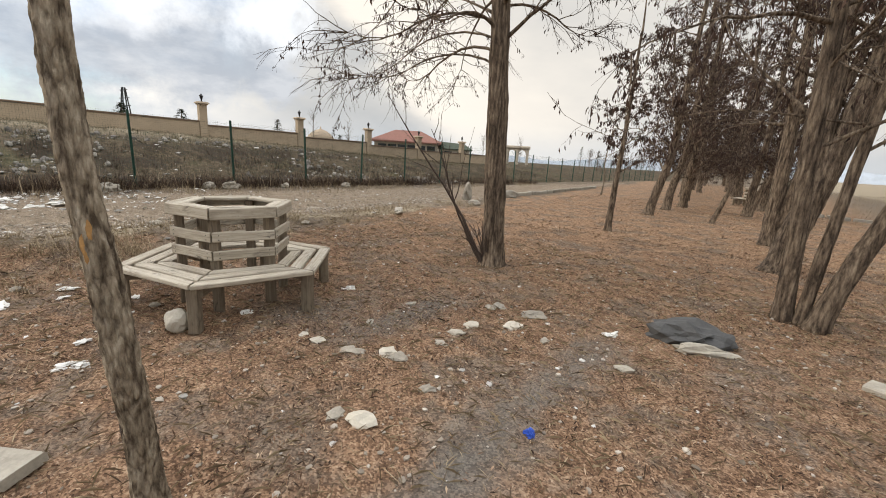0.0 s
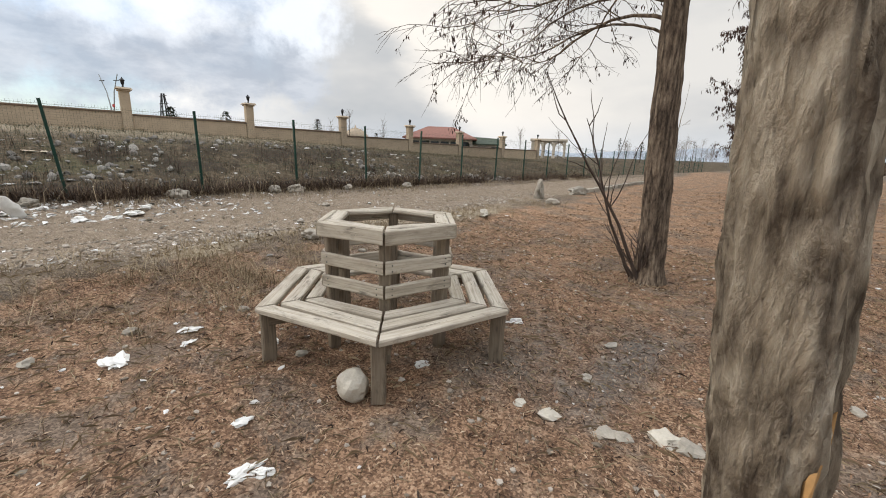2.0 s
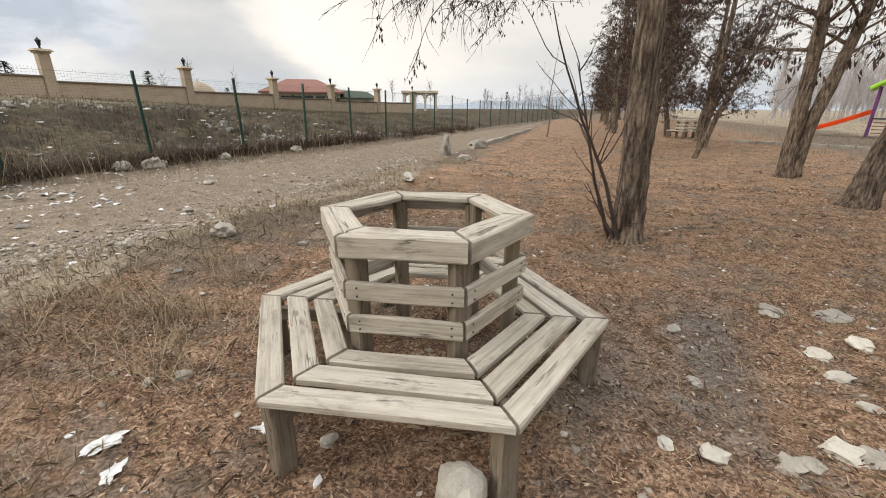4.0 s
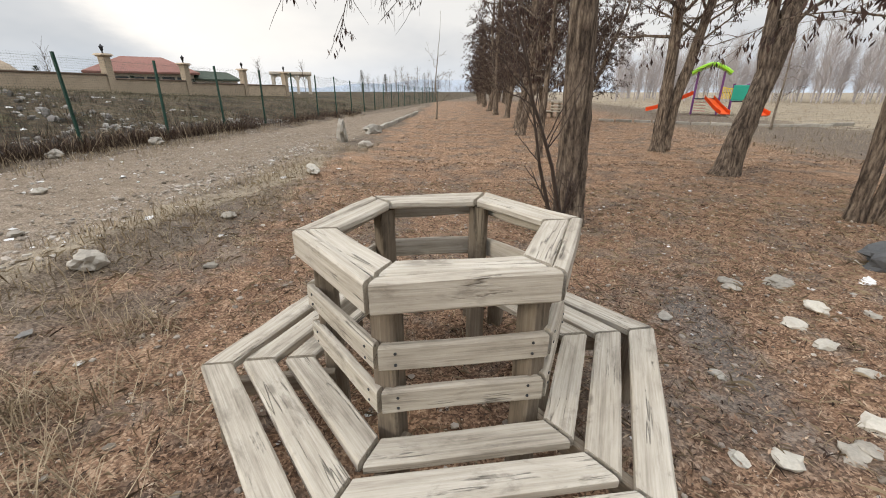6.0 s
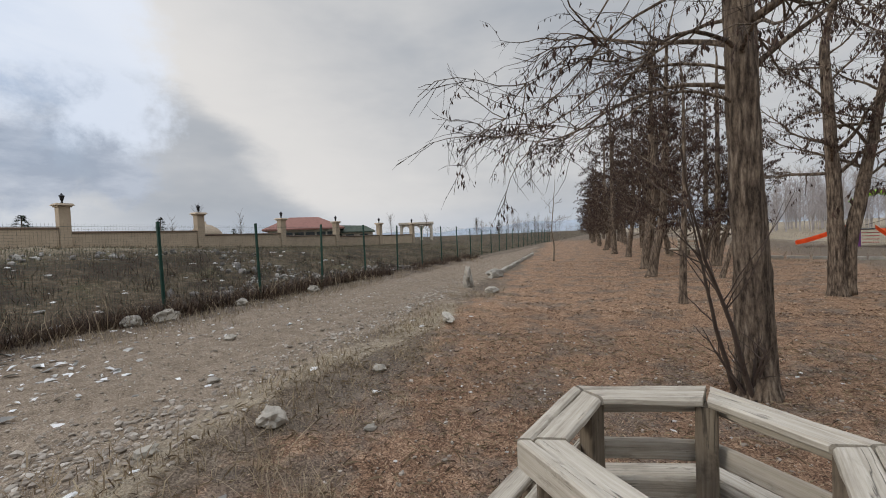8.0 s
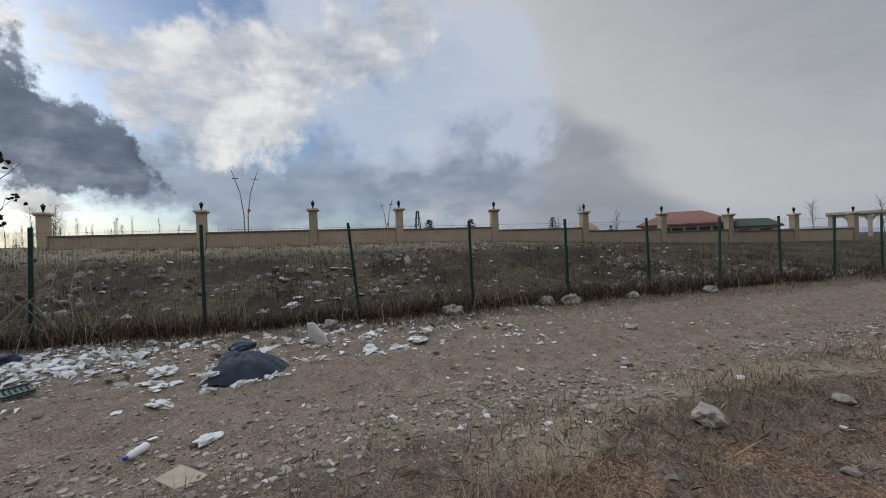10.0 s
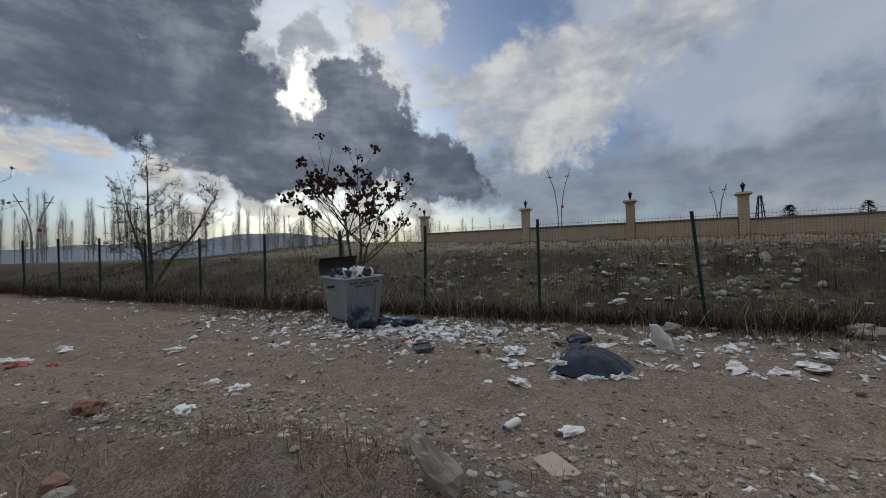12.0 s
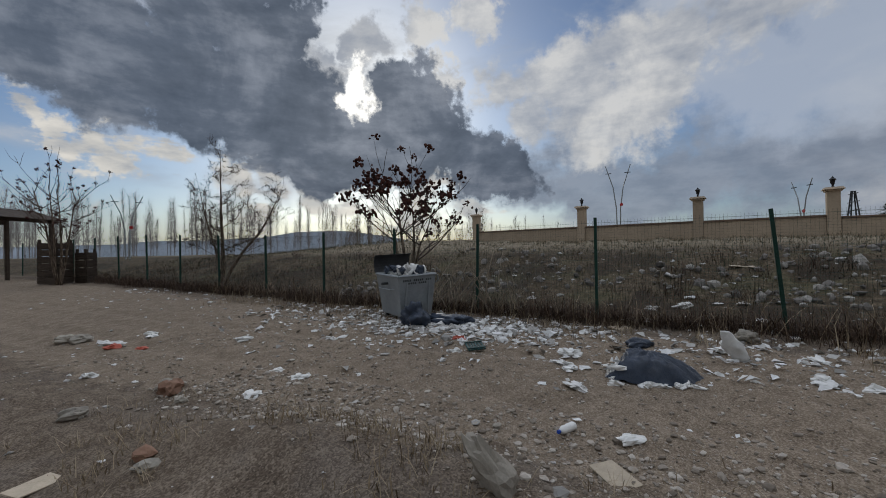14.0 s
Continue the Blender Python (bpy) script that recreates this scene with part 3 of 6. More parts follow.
def hex_bench(m, label):
    bench = thing("hexagonal_bench", m, label, "bench", "hexagonal benches")
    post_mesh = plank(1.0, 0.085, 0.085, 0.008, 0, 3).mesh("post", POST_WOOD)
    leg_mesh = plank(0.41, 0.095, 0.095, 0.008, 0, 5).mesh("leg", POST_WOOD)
    screw_mesh = Buf().tube([(0, 0, -0.002), (0, 0, 0.003)], [0.0055, 0.005], 8).mesh("screw", DARK_STEEL)

    def side(name, apothem, depth, height, z, k, seed, mat=WOOD, gap=0.021, screws=0):
        """One board of a hexagonal ring, its outer face at that apothem."""
        length = 2 * apothem * T30 - gap
        a = radians(60 * k + 30)
        at = Matrix.Rotation(a - math.pi / 2, 4, "Z") @ Matrix.Translation((0, apothem - depth / 2, z)) @ Matrix.Rotation(random.Random(seed).uniform(-0.012, 0.012), 4, "X")
        ob = part(name, plank(length, depth, height, 0.009, T30, seed), mat, bench, m=at)
        if screws:
            for sx in (-1, 1):
                for dz in (-0.022, 0.022):
                    part("screw", None, None, ob, m=Matrix.Translation((sx * (length / 2 - 0.055), depth / 2 + 0.0005, dz)) @ Matrix.Rotation(radians(-90), 4, "X"), mesh=screw_mesh)
        return ob

    for k in range(6):
        side("seat_board", 0.938, 0.118, 0.045, 0.430, k, 10 + k)
        side("seat_board", 0.782, 0.118, 0.045, 0.430, k, 20 + k)
        side("seat_board", 0.626, 0.112, 0.045, 0.430, k, 30 + k)
        side("back_slat", 0.508, 0.034, 0.098, 0.585, k, 40 + k, screws=1)
        side("back_slat", 0.512, 0.034, 0.098, 0.765, k, 50 + k, screws=1)
        side("rail_board", 0.536, 0.050, 0.112, 0.998, k, 60 + k)
        side("top_board", 0.483, 0.105, 0.038, 1.034, k, 70 + k)
        a = radians(60 * k)
        for r, zz, mesh, name in ((0.50, 0.505, post_mesh, "post"), (1.00, 0.200, leg_mesh, "leg")):
            part(name, None, None, bench, m=Matrix.Rotation(a, 4, "Z") @ Matrix.Translation((r, 0, zz)) @ Matrix.Rotation(radians(90), 4, "Y"), mesh=mesh)
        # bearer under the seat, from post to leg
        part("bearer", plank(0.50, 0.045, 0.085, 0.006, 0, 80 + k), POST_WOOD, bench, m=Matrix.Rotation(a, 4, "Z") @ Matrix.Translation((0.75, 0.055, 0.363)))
    return bench


BENCH = (-4.18, 2.512)
hex_bench(pose(*BENCH, 0.0, 0, 0, -50.5), "weathered grey timber hexagonal bench with open slatted backrest on leaf litter")


# ---- trees ----
def wander(start, direction, length, steps, rng, bend=0.25, lift=0.0, droop=0.0):
    """A crooked path that may rise or droop towards its end."""
    p, d = Vector(start), Vector(direction).normalized()
    path = [p.copy()]
    for i in range(steps):
        d = (d + Vector((rng.uniform(-bend, bend), rng.uniform(-bend, bend), rng.uniform(-bend, bend) + lift - droop * (i / steps)))).normalized()
        p = p + d * (length / steps)
        path.append(p.copy())
    return path


def along(path, u):
    f = u * (len(path) - 1)
    i = min(int(f), len(path) - 2)
    return path[i].lerp(path[i + 1], f - i), (path[i + 1] - path[i]).normalized()


def resample(points, step):
    """A smooth curve through the given points."""
    pts = [Vector(p) for p in points]
    pts = [pts[0] * 2 - pts[1]] + pts + [pts[-1] * 2 - pts[-2]]
    out = []
    for i in range(1, len(pts) - 2):
        n = max(2, int((pts[i + 1] - pts[i]).length / step))
        for k in range(n):
            t = k / n
            a, b, c, d = pts[i - 1], pts[i], pts[i + 1], pts[i + 2]
            out.append(0.5 * (2 * b + (c - a) * t + (2 * a - 5 * b + 4 * c - d) * t * t + (3 * b - a - 3 * c + d) * t ** 3))
    out.append(pts[-2])
    return out


def pod(buf, p, rng, size):
    """A dry hanging pod or curled leaf: a bent strip."""
    a = rng.uniform(0, 6.283)
    s = Vector((math.cos(a), math.sin(a), 0)) * size * 0.16
    d = Vector((rng.uniform(-0.4, 0.4), rng.uniform(-0.4, 0.4), -1)) * size
    k = Vector((rng.uniform(-0.2, 0.2), rng.uniform(-0.2, 0.2), 0)) * size
    mid = p + d * 0.5 + k
    buf.add([p, mid + s, p + d, mid - s], [(0, 1, 2), (0, 2, 3)])


def tree(name, base, stems, label, seed, crown_from=2.2, limbs=9, reach=2.6, twigs=7, pods=0.5, bark=None, sides=18, droop=0.10, group="trees of the row", lead=2.2, pod_size=0.1, step=0.12, limb_r=0.38, fine=5, extra=(), twig_r=1.0):
    """A bare tree. stems: for each, the points of its trunk from its foot and the radii at foot and tip."""
    rng = random.Random(seed)
    bark = bark or BARK
    root = thing(name, Matrix.Translation((base[0], base[1], on_ground(*base) - 0.05)), label, "tree", group)
    branches, crown, hang = Buf(), Buf(), Buf()
    for s, (points, r0, r1) in enumerate(stems):
        path = resample(points, step)
        n = len(path)
        radii = []
        for i, p in enumerate(path):
            u = i / (n - 1)
            flare = 1 + 0.45 * math.exp(-p.z / 0.14) if s == 0 or points[0][2] < 0.3 else 1 + 0.2 * math.exp(-u * 12)
            radii.append((r0 + (r1 - r0) * u) * flare)
        # a thin leading shoot carries each stem on above its last limb
        tip = wander(path[-1], path[-1] - path[-3], lead, 10, random.Random(seed * 7 + s), 0.12, 0.05, 0)[1:]
        radii += [max(0.006, radii[-1] * (1 - (i + 1) / len(tip))) for i in range(len(tip))]
        part("trunk", Buf().tube(path + tip, radii, sides, 0.15, seed * 3.1 + s), bark, root, smooth=True)
        first = max(0.12, crown_from / max(0.5, path[-1].z))
        for k in range(limbs + len(extra)):
            u = min(0.98, first + (1 - first) * (k + rng.random()) / limbs)
            a = k * 2.4 + rng.uniform(-0.7, 0.7)
            out = Vector((math.cos(a), math.sin(a), rng.uniform(0.15, 0.8)))
            long = reach * rng.uniform(0.55, 1.1) * (1.05 - 0.5 * u)
            if k >= limbs:
                u, a, long, rise = extra[k - limbs]
                u, a = u / path[-1].z, radians(a)
                out = Vector((math.cos(a), math.sin(a), rise))
            p, d = along(path, u)
            r = (r0 + (r1 - r0) * u) * limb_r * rng.uniform(0.7, 1.1) * (0.5 if k >= limbs else 1)
            if k >= limbs:
                # long outer limbs arch over and turn up again at their ends
                limb, q, d = [p.copy()], p.copy(), out.normalized()
                for i in range(9):
                    d = (d + Vector((rng.uniform(-0.13, 0.13), rng.uniform(-0.13, 0.13), -0.20 if i < 6 else 0.24))).normalized()
                    q = q + d * long / 9
                    limb.append(q.copy())
            else:
                limb = wander(p, out, long, 9, rng, 0.22, 0.05, droop * 0.6)
            branches.tube(limb, [max(0.004, r * (1 - 0.85 * i / 9)) for i in range(10)], 6, cap=False)
            for j in range(twigs + (3 if k >= limbs else 0)):
                w = 0.2 + 0.8 * (j + rng.random()) / twigs
                q, e = along(limb, min(w, 0.99))
                side = (e + Vector((rng.uniform(-1, 1), rng.uniform(-1, 1), rng.uniform(-0.6, 0.7)))).normalized()
                bough = wander(q, side, long * rng.uniform(0.22, 0.5), 6, rng, 0.3, 0.02, droop)
                branches.tube(bough, [max(0.0028 * twig_r, r * 0.34 * (1 - 0.8 * i / 6)) for i in range(7)], 4, cap=False)
                for h in range(fine):
                    g, e2 = along(bough, rng.uniform(0.15, 0.99))
                    d2 = (e2 + Vector((rng.uniform(-1, 1), rng.uniform(-1, 1), rng.uniform(-0.9, 0.5)))).normalized()
                    twig = wander(g, d2, rng.uniform(0.15, 0.5) * min(1.0, long / 2), 3, rng, 0.35, 0, droop * 1.5)
                    crown.tube(twig, [r5 * twig_r for r5 in (0.0035, 0.003, 0.0022, 0.0012)], 3, cap=False)
                    if rng.random() < pods:
                        for _ in range(rng.randint(2, 6)):
                            c, _d = along(twig, rng.uniform(0.3, 0.99))
                            pod(hang, c + Vector((rng.uniform(-0.04, 0.04), rng.uniform(-0.04, 0.04), 0)), rng, pod_size * rng.uniform(0.6, 1.2))
    tagged(part("limb", branches, bark, root, smooth=True), kind="stuff")
    tagged(part("crown", crown, TWIG, root, "fine bare twigs"), kind="stuff")
    if hang.v:
        tagged(part("seed_pod", hang, POD, root, "dark dry hanging pods"), kind="stuff")
    return root


near_tree = tree("tree", (-1.87, 0.69), [([(0, 0, 0), (0.04, -0.03, 0.5), (0.082, -0.07, 0.85), (0.088, -0.095, 1.2), (0.052, -0.12, 1.6), (0.015, -0.12, 2.2), (0.0, -0.08, 3.2), (0.08, 0.0, 4.4), (0.14, 0.1, 6.0)], 0.055, 0.036)],
                 "slim crooked bare tree with plated bark and a torn pale scar", 11, 3.0, 7, 1.8, 7, 0.35, BARK_PLATED, 84, step=0.018)
scar = Buf()
scar.lump((0.0, 0.0, 0.0), (0.014, 0.020, 0.085), 3.3, 3, 0.7)
part("torn_scar", scar, RAW_WOOD, near_tree, "pale orange torn wood", m=Matrix.Translation((0.108, -0.130, 1.31)))
tree("tree", (-2.66, 5.96), [([(0, 0, 0), (-0.05, -0.04, 1.2), (-0.11, -0.09, 2.6), (-0.18, -0.16, 4.2), (-0.3, -0.3, 7.0)], 0.175, 0.09)],
     "straight bare tree with deeply furrowed bark and shoots at its foot", 12, 3.3, 13, 3.2, 8, 0.4, BARK, 34, droop=0.2, step=0.08, fine=7,
     pod_size=0.065,
     extra=((3.1, 205, 2.2, 0.75), (3.3, 165, 2.5, 0.7), (3.5, 190, 2.7, 0.6), (3.7, 228, 2.3, 0.55), (4.0, 145, 2.6, 0.4), (4.3, 178, 2.8, 0.35), (3.6, 258, 1.8, 0.6), (3.9, 60, 1.8, 0.6), (4.7, 205, 2.8, 0.2)))
tree("tree", (1.24, 6.05), [([(-0.14, 0.05, 0), (-0.20, 0.02, 1.0), (-0.30, 0.0, 2.4), (-0.36, 0.05, 5.0)], 0.092, 0.06),
                            ([(0.0, 0.0, 0), (0.06, -0.02, 1.0), (0.16, 0.05, 2.2), (0.4, 0.2, 4.6)], 0.06, 0.04),
                            ([(0.13, -0.06, 0), (0.30, -0.08, 0.8), (0.68, 0.0, 2.1), (1.2, 0.1, 4.2)], 0.10, 0.06)],
     "many-stemmed bare tree with thick spreading furrowed trunks", 13, 2.0, 10, 3.2, 9, 0.6, BARK, 26)
tree("tree", (1.42, 9.34), [([(0, 0, 0), (0.09, 0, 0.7), (0.25, 0.02, 1.5), (0.42, 0.05, 2.3), (0.56, 0.1, 3.2), (0.95, 0.2, 5.8)], 0.21, 0.10),
                            ([(0.33, 0.03, 1.85), (0.22, 0.05, 2.3), (0.2, 0.1, 3.1), (0.15, 0.2, 5.0)], 0.11, 0.06)],
     "bare tree with a thick leaning trunk forking at head height", 14, 2.6, 11, 3.2, 10, 0.6, BARK, 26, step=0.08)
tree("tree", (1.69, 12.75), [([(-0.08, 0, 0), (-0.10, 0, 1.2), (-0.14, 0, 2.6), (-0.25, 0.1, 5.8)], 0.17, 0.09),
                            ([(0.08, 0, 0.1), (0.16, 0, 1.3), (0.40, 0.0, 2.6), (0.9, 0.1, 5.2)], 0.15, 0.08)],
     "bare tree with two trunks rising from one foot", 15, 2.6, 11, 3.0, 10, 0.55, BARK, 22)
tree("tree", (-1.95, 11.6), [([(0, 0, 0), (0.03, 0, 1.2), (0.08, 0, 2.6), (0.1, 0, 4.6)], 0.085, 0.03)], "thin young bare tree full of dry pods", 16, 1.6, 14, 1.6, 9, 0.95, BARK, 14)


# far row of trees: two kinds built once and set out along the row
row_a = tree("tree", (-1.57, 17.2), [([(0, 0, 0), (0.16, 0, 0.9), (0.40, 0, 2.0), (0.5, 0, 3.4), (0.7, 0.1, 8.2)], 0.16, 0.05)], "bare leaning tree of the long tree row", 17, 1.3, 24, 2.6, 10, 0.8, BARK, 14, droop=0.16, fine=7, twig_r=1.5)
row_b = tree("tree", (1.74, 21.3), [([(0, 0, 0), (0.05, 0, 1.2), (0.15, 0, 2.6), (0.2, 0, 8.4)], 0.15, 0.05), ([(0.1, 0, 0), (0.35, 0, 1.2), (0.9, 0, 2.8), (1.6, 0, 4.8)], 0.12, 0.05)], "bare tree with two slim trunks in the row", 18, 1.3, 17, 2.6, 10, 0.8, BARK, 12, droop=0.16, fine=7, twig_r=1.5)
row_c = tree("tree", (-1.20, 20.5), [([(0, 0, 0), (0.1, 0, 1.0), (0.32, 0, 2.2), (0.45, 0, 3.5), (0.4, 0.1, 8.8)], 0.17, 0.05)], "bare tree of the long tree row", 19, 1.2, 24, 2.6, 10, 0.8, BARK, 12, droop=0.16, fine=7, twig_r=1.5)
rng = random.Random(5)
for i in range(26):
    y = 23.0 + i * 2.5 + rng.uniform(-0.7, 0.7)
    side = i % 2
    x = (-1.2 if side == 0 else 1.9) + rng.uniform(-0.5, 0.5) + 0.012 * y
    if side and y < 24:
        continue
    m = pose(x, y, on_ground(x, y) - 0.05, 0, 0, rng.uniform(0, 360)) @ Matrix.Scale(rng.uniform(0.9, 1.2), 4)
    src = (row_a, row_b, row_c)[i % 3]
    c = copy_thing(src, m)
    c.scale = m.to_scale()


# ---- fence ----
def build_fence():
    post_mesh = Buf().box((2.15, 0.06, 0.06), Matrix.Translation((0, 0, 1.0)) @ Matrix.Rotation(radians(-90), 4, "Y"), bevel=0.006).mesh("post", GREEN_STEEL)
    fence = thing("mesh_fence", Matrix(), "dark green welded mesh fence on slim steel posts", "fence")
    rng = random.Random(3)
    k0, k1 = -13, 27
    heads = []
    for k in range(k0, k1):
        y = 2.8 / 1.0055 * (k - 0.1) - (0.3 if k in (0, -1) else 0)
        x = fence_x(y)
        z = on_ground(x, y)
        z = 0.33 + 0.35 * float(smooth01((-y - 9) / 14)) if y < 30 else z
        heads.append((x, y, z))
        lean = {1: (0, 5)}.get(k, (rng.uniform(-1.2, 1.2), rng.uniform(-1.2, 1.2)))
        part("post", None, None, fence, m=pose(x, y, z, lean[1], lean[0], -6), mesh=post_mesh)
    for (x0, y0, z0), (x1, y1, z1) in zip(heads, heads[1:]):
        wires = Buf()
        a, b = Vector((x0 + 0.03, y0, z0)), Vector((x1 + 0.03, y1, z1))
        near = y0 < 16
        count = 50 if near else 26
        w = 0.0013 if near else 0.002
        for i in range(1, count):
            p = a.lerp(b, i / count)
            wires.add([p + Vector((0, -w, 0.08)), p + Vector((0, w, 0.08)), p + Vector((0, w, 2.02)), p + Vector((0, -w, 2.02))], [(0, 1, 2, 3)])
            wires.add([p + Vector((-w, 0, 0.08)), p + Vector((w, 0, 0.08)), p + Vector((w, 0, 2.02)), p + Vector((-w, 0, 2.02))], [(0, 1, 2, 3)])
        rows = 36 if near else 18
        for i in range(rows):
            zz = 0.12 + 1.84 * i / (rows - 1)
            wires.tube([a + Vector((0.008, 0, zz)), b + Vector((0.008, 0, zz))], [0.0014, 0.0014] if i < rows - 1 else [0.003, 0.003], 3, cap=False)
        part("wire_panel", wires, GREEN_STEEL, fence)


build_fence()


# ---- boundary wall with lantern columns ----
def build_wall():
    wall = thing("boundary_wall", Matrix(), "long sandstone-clad boundary wall with dark coping and lantern columns", "wall", kind="structure")
    slope = math.degrees(math.atan2(-0.2126, 1))
    ys = [-10.0, -2.5, 3.5, 8.6, 14.8, 21.3, 27.5, 33.3, 39.5, 45.6]
    for i, (y0, y1) in enumerate(zip(ys, ys[1:])):
        ym = (y0 + y1) / 2
        z = float(ground_z(wall_x(ym), ym))
        top = 3.02 - 0.95 * float(smooth01((ym - 4) / 36))
        length = math.hypot(y1 - y0, 0.2126 * (y1 - y0)) - 0.5
        m = pose(wall_x(ym), ym, 0, 0, 0, 90 + slope)
        panel = part("panel", Buf().box((length, 0.25, top - z + 0.5), Matrix.Translation((0, 0, (top + z - 0.5) / 2))), PLASTER, wall, m=m)
        part("coping", Buf().box((length, 0.36, 0.10), Matrix.Translation((0, 0, top + 0.052)), bevel=0.02), COPING, panel)
    for y in ys:
        z = float(ground_z(wall_x(y), y))
        top = 4.2 - 0.95 * float(smooth01((y - 4) / 36))
        col = part("column", Buf().box((top - z + 0.5, 0.46, 0.46), Matrix.Translation((0, 0, (top + z - 0.5) / 2)) @ Matrix.Rotation(radians(-90), 4, "Y"), bevel=0.02), PLASTER, wall, m=pose(wall_x(y), y, 0, 0, 0, slope))
        cap = Buf()
        cap.box((0.08, 0.58, 0.58), Matrix.Translation((0, 0, top + 0.04)) @ Matrix.Rotation(radians(-90), 4, "Y"))
        cap.box((0.10, 0.76, 0.76), Matrix.Translation((0, 0, top + 0.131)) @ Matrix.Rotation(radians(-90), 4, "Y"), 0.8)
        part("capital", cap, PLASTER, col)
        lamp = Buf().tube([(0, 0, top + 0.18), (0, 0, top + 0.24), (0, 0, top + 0.30), (0, 0, top + 0.36), (0, 0, top + 0.52), (0, 0, top + 0.55), (0, 0, top + 0.62), (0, 0, top + 0.70)], [0.10, 0.045, 0.04, 0.07, 0.10, 0.14, 0.06, 0.012], 8)
        part("lantern", lamp, CAST_IRON, col)


build_wall()


# ---- built things ----
rng = random.Random(21)
PAINT = {}
for key, colour in (("orange", (0.75, 0.10, 0.02)), ("purple", (0.16, 0.05, 0.17)), ("lime", (0.30, 0.62, 0.04)), ("yellow", (0.70, 0.50, 0.05)), ("teal", (0.02, 0.32, 0.22)), ("black", (0.03, 0.03, 0.035)), ("red", (0.45, 0.05, 0.05))):
    PAINT[key] = plain("playground_" + key, colour, 0.4, 0, 2, 0.12, 0.001)
ROOF = plain("red_roof_tiles", (0.25, 0.12, 0.095), 0.8, 0, 3, 0.25)
CREAM = plain("cream_render", (0.52, 0.46, 0.38), 0.85, 0, 1.2, 0.15)
GLASSY = plain("dark_window", (0.03, 0.035, 0.04), 0.15, 0, 1, 0.2, 0.0005)
NEEDLES = islands("dark_needles", ((0.1, (0.012, 0.02, 0.012)), (0.9, (0.05, 0.065, 0.035))))
SUMAC = islands("dark_seed_heads", ((0.1, (0.035, 0.016, 0.014)), (0.6, (0.08, 0.03, 0.025)), (0.95, (0.13, 0.06, 0.045))))


def upright(length, w, d=None, bevel=0.0):
    """A post standing on its foot at the origin."""
    return Buf().box((length, d or w, w), Matrix.Translation((0, 0, length / 2)) @ Matrix.Rotation(radians(-90), 4, "Y"), bevel=bevel)


